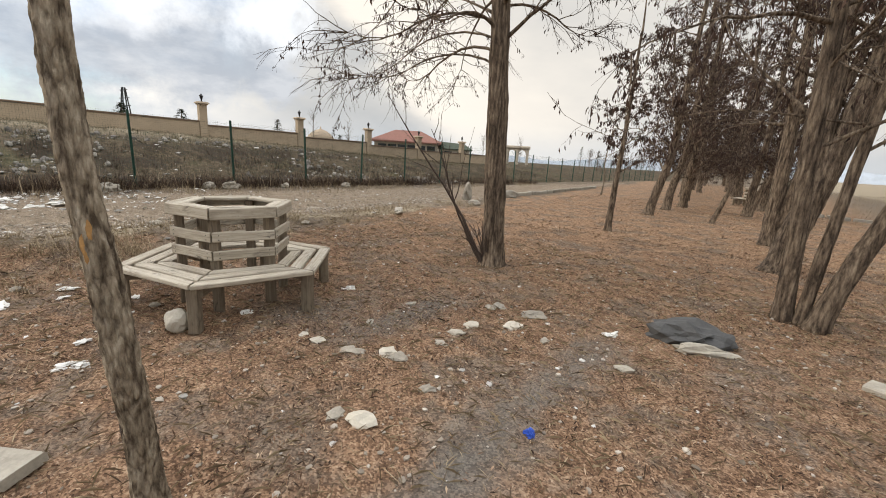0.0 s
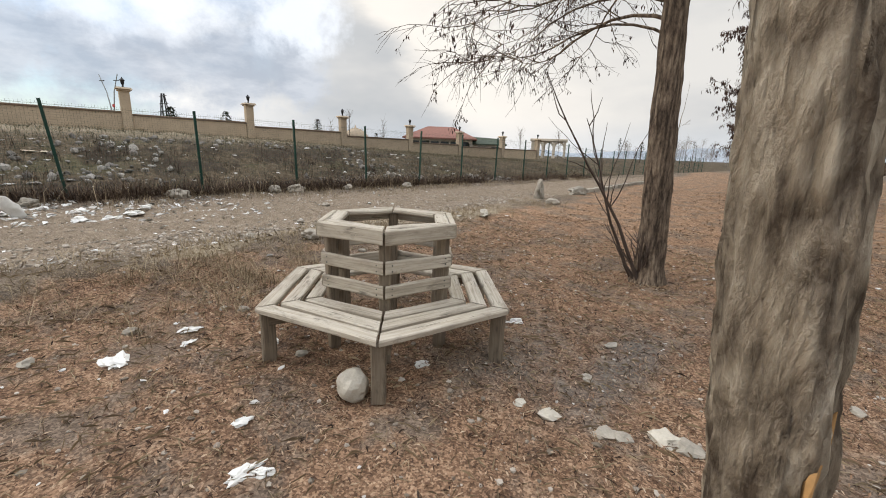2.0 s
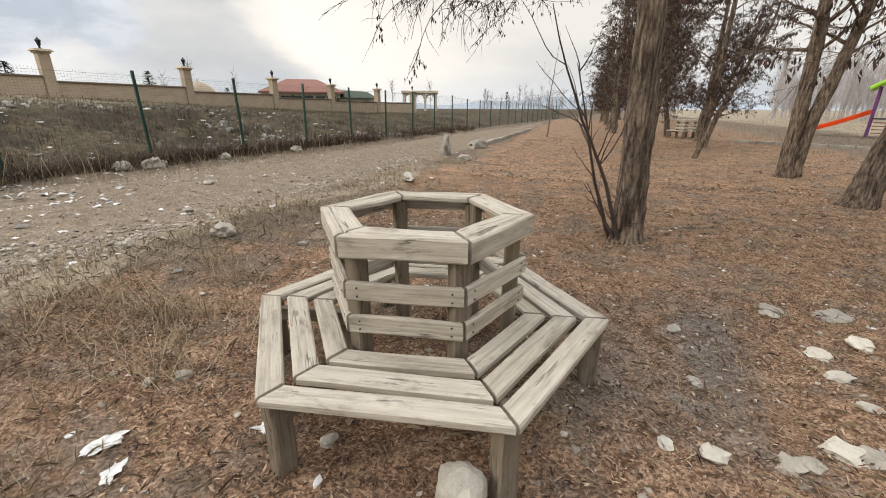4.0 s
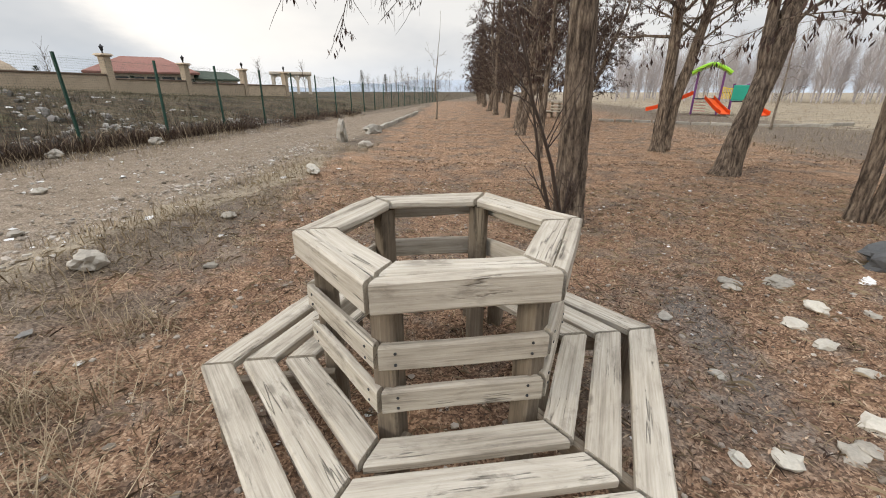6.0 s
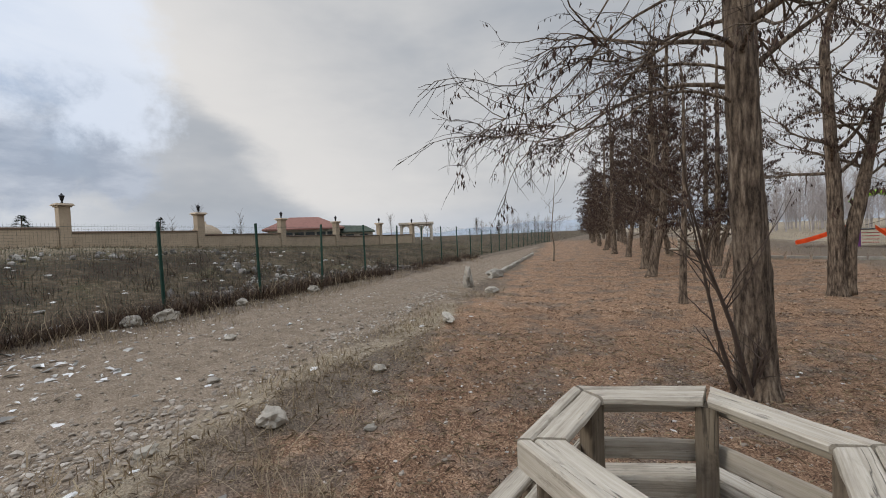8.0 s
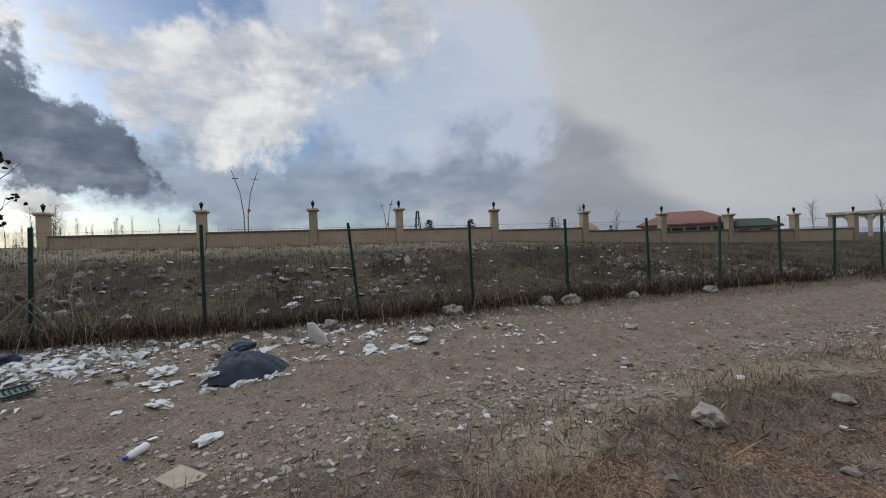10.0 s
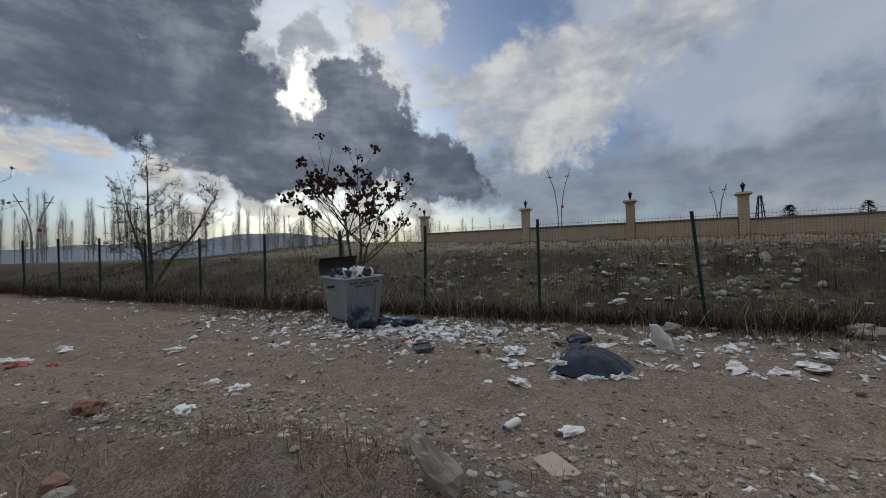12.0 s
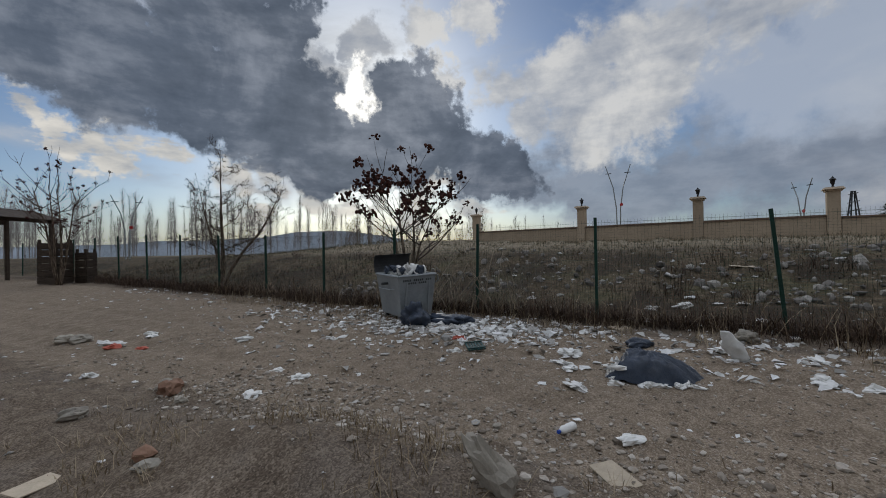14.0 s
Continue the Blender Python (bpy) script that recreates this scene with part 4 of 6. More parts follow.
def waste_container():
    x, y = -13.56, -4.68
    bin_ = thing("waste_container", pose(x, y, on_ground(x, y) - 0.02, 1.5, -2, 147.2), "overflowing galvanised steel waste container with its lid thrown open", "waste container")
    w, d, h = 0.94, 1.16, 1.0
    body = Buf()
    lo, hi = 0.82, 1.0
    pts = [(sx * w / 2 * k, sy * d / 2 * k, z) for z, k in ((0.10, lo), (h, hi)) for sx, sy in ((-1, -1), (1, -1), (1, 1), (-1, 1))]
    inn = [(px * 0.95, py * 0.95, z) for px, py, z in pts[4:]] + [(px * 0.95, py * 0.95, h - 0.25) for px, py, z in pts[4:]]
    body.add(pts + inn, [(0, 1, 5, 4), (1, 2, 6, 5), (2, 3, 7, 6), (3, 0, 4, 7), (3, 2, 1, 0), (4, 5, 9, 8), (5, 6, 10, 9), (6, 7, 11, 10), (7, 4, 8, 11), (8, 9, 13, 12), (9, 10, 14, 13), (10, 11, 15, 14), (11, 8, 12, 15), (12, 13, 14, 15)])
    shell = part("body", body, GALV, bin_)
    for sx in (-0.3, 0.3):
        part("rib", Buf().box((0.78, 0.03, 0.05), Matrix.Translation((sx * w, -d / 2 * 0.92 - 0.012, 0.55)) @ Matrix.Rotation(radians(-85), 4, "Y") @ Matrix.Rotation(radians(90), 4, "X"), bevel=0.006), GALV, shell)
    for a, b in (((-w / 2, -d / 2), (w / 2, -d / 2)), ((w / 2, -d / 2), (w / 2, d / 2)), ((w / 2, d / 2), (-w / 2, d / 2)), ((-w / 2, d / 2), (-w / 2, -d / 2))):
        part("rim", Buf().tube([(a[0], a[1], h), (b[0], b[1], h)], [0.028, 0.028], 8), GALV, shell)
    for side in (-1, 1):
        part("trunnion", Buf().tube([(side * 0.44, 0, 0.82), (side * 0.60, 0, 0.82)], [0.03, 0.03], 10), DARK_STEEL, shell)
        part("side_handle", Buf().tube([(side * 0.45, -0.30, 0.70), (side * 0.53, -0.28, 0.70), (side * 0.53, 0.28, 0.70), (side * 0.45, 0.30, 0.70)], [0.014] * 4, 8), GALV, shell)
    part("side_handle", Buf().tube([(0.47, -0.66, 0.98), (0.52, -0.6, 0.86), (0.52, -0.45, 0.80)], [0.014] * 3, 6), GALV, shell)
    for sx in (-1, 1):
        for sy in (-1, 1):
            part("wheel", Buf().tube([(sx * 0.30 - 0.025, sy * 0.4, 0.06), (sx * 0.30 + 0.025, sy * 0.4, 0.06)], [0.07, 0.07], 14), DARK_STEEL, bin_)
    lid = Buf()
    arc = [(0.56 + 0.13 * math.sin(math.pi * i / 10), 1.0 + 0.22 - 0.22 * math.cos(math.pi * i / 10)) for i in range(11)]
    shell_pts = [(sx * 0.475, yy + off, zz) for off in (0, 0.02) for yy, zz in arc for sx in (-1, 1)]
    rows = [(2 * i, 2 * i + 1, 2 * i + 3, 2 * i + 2) for i in range(10)]
    ends = [(0, 1, 23, 22), (20, 42, 43, 21)]
    sides = [(2 * i + s, 2 * i + 2 + s, 24 + 2 * i + s, 22 + 2 * i + s) for i in range(10) for s in (0, 1)]
    lid.add(shell_pts, rows + [tuple(22 + k for k in f[::-1]) for f in rows] + ends + sides)
    part("lid", lid, DARK_STEEL, bin_, "open dark lid")
    # stencilled lettering, too worn to read
    for row, (z, n, size) in enumerate(((0.90, 14, 0.045), (0.835, 9, 0.04))):
        for i in range(n):
            px = (i - (n - 1) / 2) * 0.052
            if i in (4, 10):
                continue
            part("stencil_mark", Buf().box((0.032, 0.003, size), pose(px, -d / 2 * (0.82 + 0.18 * (z - 0.1) / 0.9) - 0.003, z, 6)), DARK_STEEL, shell)
    heap = random.Random(4)
    for i in range(44):
        b = Buf().lump((0, 0, 0), [heap.uniform(0.05, 0.12) for _ in range(3)], heap.uniform(0, 50), 2, 0.6)
        solid("rubbish_bag", b, PAPER if i % 5 else NAVY, "crumpled plastic bag heaped in the waste container", "rubbish", group="rubbish in the container",
              m=pose(x, y, on_ground(x, y), 0, 0, 147.2) @ Matrix.Translation((heap.uniform(-0.36, 0.36), heap.uniform(-0.48, 0.48), 1.03 + heap.uniform(-0.07, 0.12) - 0.15 * abs(heap.uniform(-0.5, 0.5)))))


waste_container()


def rubbish_bag(x, y, size, turn, label, seed):
    b = Buf().lump((0, 0, 0), size, seed, 4, 0.42)
    for i, p in enumerate(b.v):
        q = Vector(p) * 9 + Vector((seed, 0, 0))
        k = 1.08 + 0.28 * noise.noise(q * 0.4) - 0.34 * abs(noise.noise(q * 0.8)) - 0.24 * abs(noise.noise(q * 2.0))
        b.v[i] = (p[0] * k, p[1] * k, max(p[2] * k, -size[2] * 0.55))
    return solid("rubbish_bag", b, NAVY, label, "rubbish bag", m=pose(x, y, on_ground(x, y) + size[2] * 0.5, 0, 0, turn), group="dark rubbish bags", smooth=True)


def torn_bag(x, y, turn, label, seed):
    """A slumped plastic sack, folds running down from its crown, one end torn open over its contents."""
    root = thing("rubbish_bag", pose(x, y, on_ground(x, y) - 0.01, 0, 0, turn), label, "rubbish bag", "dark rubbish bags")
    rings, sides = 26, 96
    pts = [(0, 0, 0.30)]
    for i in range(1, rings + 1):
        u = i / rings
        for k in range(sides):
            a = 2 * math.pi * k / sides
            q = Vector((math.cos(a) * 1.7 + seed, math.sin(a) * 1.7, u * 1.1))
            edge = 1 + 0.16 * noise.noise(q * 0.8) + 0.07 * noise.noise(q * 2.5)
            px, py = math.cos(a) * 0.36 * u * edge, math.sin(a) * 0.55 * u * edge
            fold = abs(noise.noise(Vector((math.cos(a) * 3.4 + seed, math.sin(a) * 3.4, u * 1.6)))) * 0.07 * math.sin(math.pi * min(1, u * 1.1)) + 0.030 * noise.noise(Vector((px * 9, py * 9, seed)))
            z = 0.30 * max(0.0, 1 - u ** 3.4) * (1 - 0.5 * py) - fold + 0.02 * noise.noise(Vector((px * 22, py * 22, seed)))
            if u > 0.55 and math.cos(a - 4.6) > 0.78:
                z *= 0.45
            pts.append((px, py, max(0.0, z)))
    faces = [(0, 1 + k, 1 + (k + 1) % sides) for k in range(sides)]
    for i in range(rings - 1):
        o = 1 + i * sides
        faces += [(o + k, o + sides + k, o + sides + (k + 1) % sides, o + (k + 1) % sides) for k in range(sides)]
    part("sack", Buf().add(pts, faces), NAVY, root, smooth=True)
    r = random.Random(9)
    for i in range(26):
        a = 4.6 + r.uniform(-0.75, 0.9)
        rad = r.uniform(0.66, 1.0)
        b = Buf().lump((0, 0, 0), (r.uniform(0.03, 0.10), r.uniform(0.012, 0.03), r.uniform(0.01, 0.03)), r.uniform(0, 40), 2, 0.8)
        part("paper_strip", b, PAPER if i % 4 else CARD, root, m=pose(math.cos(a) * 0.38 * rad, math.sin(a) * 0.56 * rad, r.uniform(0.03, 0.15), r.uniform(-20, 20), r.uniform(-30, 30), r.uniform(0, 180)))


torn_bag(-10.85, 0.26, 8, "torn dark blue rubbish bag spilling paper on the track", 4.2)
sheet = Buf()
rows_ = 22
for i in range(rows_):
    u = i / (rows_ - 1)
    for k in range(14):
        a = 2 * math.pi * k / 14
        w = (0.05 + 0.09 * math.sin(math.pi * (0.15 + 0.8 * u))) * (1 + 0.5 * noise.noise(Vector((math.cos(a) * 2, math.sin(a) * 2, u * 5))))
        sheet.v.append((math.cos(a) * w * 0.45 + 0.10 * u, math.sin(a) * w - 0.26 * u, 0.5 * u))
sheet.f = [(i * 14 + k, i * 14 + (k + 1) % 14, (i + 1) * 14 + (k + 1) % 14, (i + 1) * 14 + k) for i in range(rows_ - 1) for k in range(14)] + [tuple(range(14))[::-1], tuple(range((rows_ - 1) * 14, rows_ * 14))]
solid("plastic_sheet", sheet, PAPER, "crumpled translucent plastic sheet standing up by the fence", "litter", m=pose(-11.95, 1.42, on_ground(-11.95, 1.42) - 0.02) @ Matrix.Scale(0.85, 4), smooth=True)
rubbish_bag(-12.80, -4.05, (0.28, 0.36, 0.30), -40, "full dark blue rubbish bag against the waste container", 9.1)
rubbish_bag(-13.05, -3.35, (0.28, 0.45, 0.13), -10, "slumped dark blue rubbish bag among white litter", 2.7)
rubbish_bag(-12.3, 0.15, (0.12, 0.2, 0.09), 30, "small dark rag by the fence", 5.5)


def scrap(name, x, y, w, mat, label, category, group, seed, flat=0.22, rough=0.75):
    r = random.Random(seed)
    w = w if w < 0.25 else 0.25 + (w - 0.25) * 0.35
    b = Buf().lump((0, 0, 0), (w / 2, w / 2 * r.uniform(0.4, 0.8), w / 2 * flat * r.uniform(0.9, 2.0)), r.uniform(0, 90), 3, rough + 0.25)
    return solid(name, b, mat, label, category, group=group, m=pose(x, y, on_ground(x, y) + w * flat * 0.22, r.uniform(-10, 10), r.uniform(-10, 10), r.uniform(0, 360)))


rs = random.Random(12)
for i in range(16):
    scrap("litter_scrap", -10.55 + rs.uniform(-0.08, 0.12), 0.28 + rs.uniform(-0.45, 0.42), rs.uniform(0.08, 0.17), PAPER, "spilled white paper beside the torn rubbish bag", "litter", "paper spilled from the bag", 300 + i, 0.3)
TRACK_SCRAPS = [(-10.61, -6.39, 0.40), (-10.15, -0.52, 0.30), (-9.03, 0.03, 0.24), (-10.82, -0.68, 0.22), (-11.61, -0.79, 0.32), (-11.03, -0.79, 0.24), (-12.45, 1.39, 0.45), (-16.19, 1.22, 0.66),
                (-16.02, 0.49, 0.40), (-11.15, -2.46, 0.24), (-9.55, -8.47, 0.5), (-8.64, -3.94, 0.22), (-8.38, -6.81, 0.26), (-11.40, -5.10, 0.22), (-11.56, -4.36, 0.16), (-9.30, -3.86, 0.22),
                (-9.49, -4.45, 0.18), (-10.23, -8.56, 0.34), (-12.35, 1.30, 0.55), (-11.53, 2.91, 0.50), (-11.38, 2.05, 0.42), (-11.9, 3.3, 0.40), (-11.2, 2.5, 0.3), (-12.2, 2.3, 0.35)]
for i, (x, y, w) in enumerate(TRACK_SCRAPS):
    scrap("litter_scrap", x, y, w, PAPER, "crumpled white plastic scrap lying on the dirt track", "litter", "white scraps on the track", 100 + i)
YARD_SCRAPS = [(-3.62, 0.89, 0.17), (-4.02, 1.07, 0.13), (-5.30, 0.84, 0.19), (-3.55, 0.92, 0.12), (-5.26, 1.30, 0.12), (-4.60, 0.08, 0.17), (-3.47, 0.42, 0.18), (-3.60, 2.27, 0.11), (-3.44, 3.5, 0.16), (-5.43, 1.39, 0.15), (-4.79, 1.75, 0.12), (-0.49, 4.2, 0.14)]
for i, (x, y, w) in enumerate(YARD_SCRAPS):
    scrap("litter_scrap", x, y, w, PAPER, "small crumpled white scrap among the dead leaves", "litter", "white scraps among leaves", 200 + i)
for i, (x, y, w, what) in enumerate(((-8.38, -0.08, 0.32, "flattened pale cardboard piece on the berm"), (-19.23, 2.97, 0.57, "flattened pale cardboard box on the bank"), (-13.65, -0.10, 0.43, "faded pink cardboard by the fence foot"), (-6.76, -3.93, 0.30, "pale board offcut lying on bare soil"))):
    b = Buf().box((w, w * 0.62, 0.012), bevel=0.003)
    for k, p in enumerate(b.v):
        b.v[k] = (p[0], p[1], p[2] + 0.05 * p[0] * p[1] / w)
    solid("cardboard_piece", b, CARD, what, "cardboard", m=pose(x, y, on_ground(x, y) + 0.02, 4, 3, 40 + 50 * i), group="cardboard pieces")


def bottle(x, y, turn, body, cap, label):
    root = thing("plastic_bottle", pose(x, y, on_ground(x, y) + 0.04, 90, 0, turn), label, "bottle")
    part("bottle_body", Buf().tube([(0, 0, z) for z in (-0.11, -0.10, -0.02, 0.0, 0.04, 0.07, 0.09)], [0.03, 0.038, 0.038, 0.034, 0.038, 0.025, 0.014], 14), body, root, smooth=True)
    part("cap", Buf().tube([(0, 0, 0.09), (0, 0, 0.112)], [0.017, 0.017], 12), cap, root)


BLUE_CAP = plain("blue_plastic", (0.03, 0.09, 0.45), 0.4, 0, 5, 0.15)
bottle(-9.00, -0.49, 60, PAPER, BLUE_CAP, "crushed white plastic bottle with a blue cap on gravel")
scrap("litter_scrap", -0.60, 2.22, 0.07, BLUE_CAP, "crumpled bright blue plastic scrap on trodden soil", "litter", "", 77, 0.7, 0.5)

# wooden pallet-like crate scraps by the container
crate = thing("plastic_crate", pose(-11.58, -2.28, on_ground(-11.58, -2.28) + 0.03, 4, 3, 30), "broken dark green plastic crate lid on the track", "crate")
TEAL_DARK = plain("dark_green_plastic", (0.03, 0.07, 0.065), 0.5, 0, 6, 0.3)
for i in range(6):
    part("slat", Buf().box((0.42, 0.035, 0.018), Matrix.Translation((0, -0.125 + i * 0.05, 0)), bevel=0.004), TEAL_DARK, crate)
for sx in (-0.17, 0.17):
    part("batten", Buf().box((0.30, 0.03, 0.018), Matrix.Translation((sx, 0, 0.019)) @ Matrix.Rotation(radians(90), 4, "Z"), bevel=0.004), TEAL_DARK, crate)


# ---- stones ----
def stone(x, y, size, mat, label, seed, sink=0.3, group="stones", name="stone", turn=0, tilt=0, rough=0.55):
    b = Buf().lump((0, 0, 0), size, seed, 3 if size[0] > 0.1 else 2, rough)
    return solid(name, b, mat, label, "stone", m=pose(x, y, on_ground(x, y) + size[2] * (1 - sink) - size[2] * 0.15, tilt, 0, turn), group=group)


stone(-3.71, 1.67, (0.112, 0.10, 0.115), WHITE_STONE, "smooth white limestone block beside the bench leg", 3.0, 0.05, "", rough=0.22)
near_stones = [(-1.40, 2.24, 0.13), (-1.52, 1.72, 0.21), (-1.70, 1.66, 0.17), (-1.85, 2.50, 0.20), (-1.34, 3.70, 0.23), (-1.69, 4.16, 0.22), (-1.29, 4.16, 0.28), (-1.69, 3.46, 0.20), (-0.25, 3.50, 0.17), (-2.17, 2.37, 0.13), (-2.60, 2.30, 0.16), (-0.98, 3.63, 0.13),
               (-2.26, 2.35, 0.17), (-1.97, 2.51, 0.21), (-2.55, 2.92, 0.12), (-1.76, 4.06, 0.17), (-1.70, 3.19, 0.19), (-1.69, 2.90, 0.14), (-1.38, 2.26, 0.12), (-2.81, 2.31, 0.10), (-2.54, 3.59, 0.13)]
for i, (x, y, w) in enumerate(near_stones):
    stone(x, y, (w * 0.45, w * rng.uniform(0.26, 0.4), w * 0.15), (STONE, WHITE_STONE, CONCRETE)[i % 3], "flat pale stone half sunk in the leaf litter", i * 3.7, 0.45, "flat stones by the bench", turn=rng.uniform(0, 360))
side_stones = [(-4.56, 0.08, 0.15), (-5.70, 0.45, 0.12), (-5.76, 1.08, 0.12), (-5.64, 1.78, 0.08), (-5.52, 1.92, 0.11), (-4.43, 1.78, 0.10), (-6.33, 4.20, 0.13), (-6.95, 5.71, 0.20), (-7.10, 3.83, 0.30), (-7.70, 3.19, 0.19), (-8.78, 4.83, 0.17), (-10.22, 6.59, 0.21), (-8.48, -5.17, 0.29), (-7.10, -3.20, 0.16), (-7.49, -5.10, 0.24), (-9.27, -9.54, 0.32), (-9.40, -9.26, 0.36), (-8.22, -4.55, 0.14), (-8.86, -1.08, 0.10), (-6.69, 12.75, 0.40)]
for i, (x, y, w) in enumerate(side_stones):
    stone(x, y, (w * 0.5, w * 0.38, w * 0.26), (STONE, CONCRETE)[i % 2], "loose grey stone on the bare soil beside the track", 40 + i * 2.3, 0.3, "loose stones by the track", turn=rng.uniform(0, 360))
stone(0.20, 4.60, (0.37, 0.25, 0.13), DARK_STONE, "large dark split rock lying on the litter", 7.7, 0.25, "", "rock", 20)
stone(0.32, 4.36, (0.26, 0.06, 0.06), CONCRETE, "broken pale edge of stone before the dark rock", 5.1, 0.3, "", "rock", 20)
spike = Buf().lump((0, 0, 0), (0.085, 0.10, 0.19), 12.6, 3, 0.5)
spike.v = [(p[0] * (1.25 - 1.9 * max(0, p[2])), p[1] * (1.25 - 1.9 * max(0, p[2])) - 0.6 * p[2], p[2] + 0.03 * noise.noise(Vector(p) * 14)) for p in spike.v]
solid("rock", spike, STONE, "pale tan pointed slab of rock leaning on the berm", "stone", m=pose(-7.64, -0.73, on_ground(-7.64, -0.73) + 0.09, 0, 0, 12))
CLAY = plain("reddish_clay", (0.26, 0.15, 0.10), 0.9, 0, 8, 0.3, 0.01)
stone(-8.36, -4.96, (0.17, 0.12, 0.10), CLAY, "reddish clay lump on the bare soil", 21.4, 0.2, "clay lumps", turn=30)
stone(-7.18, -3.36, (0.09, 0.07, 0.05), CLAY, "small reddish clay lump on the berm", 24.9, 0.3, "clay lumps", turn=80)
RED_FILM = plain("faded_red_film", (0.48, 0.12, 0.08), 0.6, 0, 9, 0.25)
for i, (x, y, w, mat) in enumerate(((-9.36, -8.17, 0.26, RED_FILM), (-9.46, -8.55, 0.30, PAPER), (-9.62, -7.85, 0.18, RED_FILM), (-11.95, -2.72, 0.22, RED_FILM), (-10.3, -8.68, 0.32, PAPER))):
    scrap("litter_scrap", x, y, w, mat, "torn faded red packaging on the track" if mat is RED_FILM else "crumpled white plastic scrap lying on the dirt track", "litter", "packaging on the track", 400 + i, 0.3)
stone(-7.66, 14.0, (0.16, 0.27, 0.42), STONE, "upright pale boulder at the edge of the track", 14.2, 0.3, "boulders at the track", "boulder", 20)
stone(-7.25, 17.1, (0.50, 0.26, 0.22), CONCRETE, "tilted concrete block at the edge of the track", 15.9, 0.25, "boulders at the track", "boulder", 70, 12)
stone(-6.93, 8.84, (0.28, 0.10, 0.09), CONCRETE, "long pale block lying beside the track", 16.3, 0.25, "boulders at the track", "boulder", 120)
for i, (x, y, w) in enumerate(((-12.9, 7.6, 0.5), (-13.1, 7.0, 0.4), (-12.6, 9.4, 0.35), (-12.2, 12.0, 0.4), (-13.2, 4.4, 0.5), (-13.1, 1.7, 0.35))):
    stone(x, y, (w * 0.5, w * 0.4, w * 0.3), CONCRETE, "broken concrete lump at the foot of the fence", 70 + i * 3.1, 0.3, "concrete lumps by the fence", turn=rng.uniform(0, 360))
for x, y, t in ((-2.63, 0.34, 25), (1.62, 4.5, -30)):
    b = Buf().box((0.33, 0.21, 0.06), bevel=0.012)
    solid("concrete_slab", b, CONCRETE, "broken pale concrete slab on the ground", "slab", m=pose(x, y, on_ground(x, y) + 0.03, 2, -3, t), group="concrete slabs")
kerb = thing("kerb", Matrix(), "old concrete kerb along the edge of the track", "kerb", kind="structure")
for i in range(14):
    y = 18.2 + i * 1.05
    part("kerb_block", Buf().box((1.0, 0.16, 0.22), bevel=0.015), CONCRETE, kerb, m=pose(-7.25 + 0.03 * i, y, on_ground(-7.2, y) + 0.05, rng.uniform(-2, 2), rng.uniform(-2, 2), 89 + rng.uniform(-2, 2)))
play_kerb = thing("kerb", Matrix(), "pale concrete edging round the playground", "kerb", kind="structure")
for i in range(15):
    u = i / 14
    x, y = 4.6 + 11 * u, 25.5 - 3.6 * math.sin(u * 2.2)
    part("kerb_block", Buf().box((0.82, 0.14, 0.16), bevel=0.015), CONCRETE, play_kerb, m=pose(x, y, on_ground(x, y) + 0.06, 0, 0, math.degrees(math.atan2(-7.9 * math.cos(u * 2.2), 11))))

# dead shoots at the straight tree's foot, a broken stake, a stick by the near tree
shoots = thing("tree_shoots", pose(-2.75, 5.95, on_ground(-2.75, 5.95)), "dead bare shoots growing beside the straight tree", "shrub")
r2 = random.Random(8)
for i in range(9):
    d = Vector((r2.uniform(-0.45, 0.1), r2.uniform(-0.7, 0.2), r2.uniform(0.7, 1.4)))
    if i < 2:
        d = Vector((-0.35 - 0.2 * i, -0.55, 1.15))
    long = r2.uniform(0.5, 0.9) if i > 1 else (3.0, 2.3)[i]
    b = Buf()
    p = wander((r2.uniform(-0.14, 0.06), r2.uniform(-0.15, 0.1), 0), d, long, 10, r2, 0.10, 0.01)
    b.tube(p, [0.028 * (1 - 0.85 * k / 10) * (1 if i < 2 else 0.8) for k in range(11)], 6)
    for k in range(8 if i < 2 else 4):
        q, e = along(p, r2.uniform(0.35, 0.97))
        b.tube(wander(q, e + Vector((r2.uniform(-1, 1), r2.uniform(-1, 1), r2.uniform(-0.2, 0.8))), long * r2.uniform(0.12, 0.42), 6, r2, 0.2), [0.008, 0.007, 0.006, 0.005, 0.004, 0.003, 0.002], 4, cap=False)
    part("shoot", b, TWIG, shoots)
stick = Buf().tube(wander((0, 0, 0), (-0.12, -0.05, 1), 0.66, 9, random.Random(3), 0.10), [0.012, 0.011, 0.010, 0.009, 0.008, 0.007, 0.006, 0.005, 0.004, 0.003], 6)
solid("dead_stick", stick, TWIG, "thin dead shoot standing by the slim tree", "stick", m=pose(-2.30, 0.76, on_ground(-2.30, 0.76) - 0.02))
for x, y, h in ((0.46, 16.6, 1.2),):
    solid("stump_pole", Buf().tube([(0, 0, 0), (0.12, 0, 0.4), (0.34, 0, h)], [0.09, 0.075, 0.06], 12, 0.12), BARK, "short leaning broken trunk", "stump", m=pose(x, y, on_ground(x, y) - 0.05))


# ---- second bench and playground ----
hex_bench(pose(2.6, 28.6, on_ground(2.6, 28.6), 0, 0, 12), "weathered grey timber hexagonal bench under the far tree row")


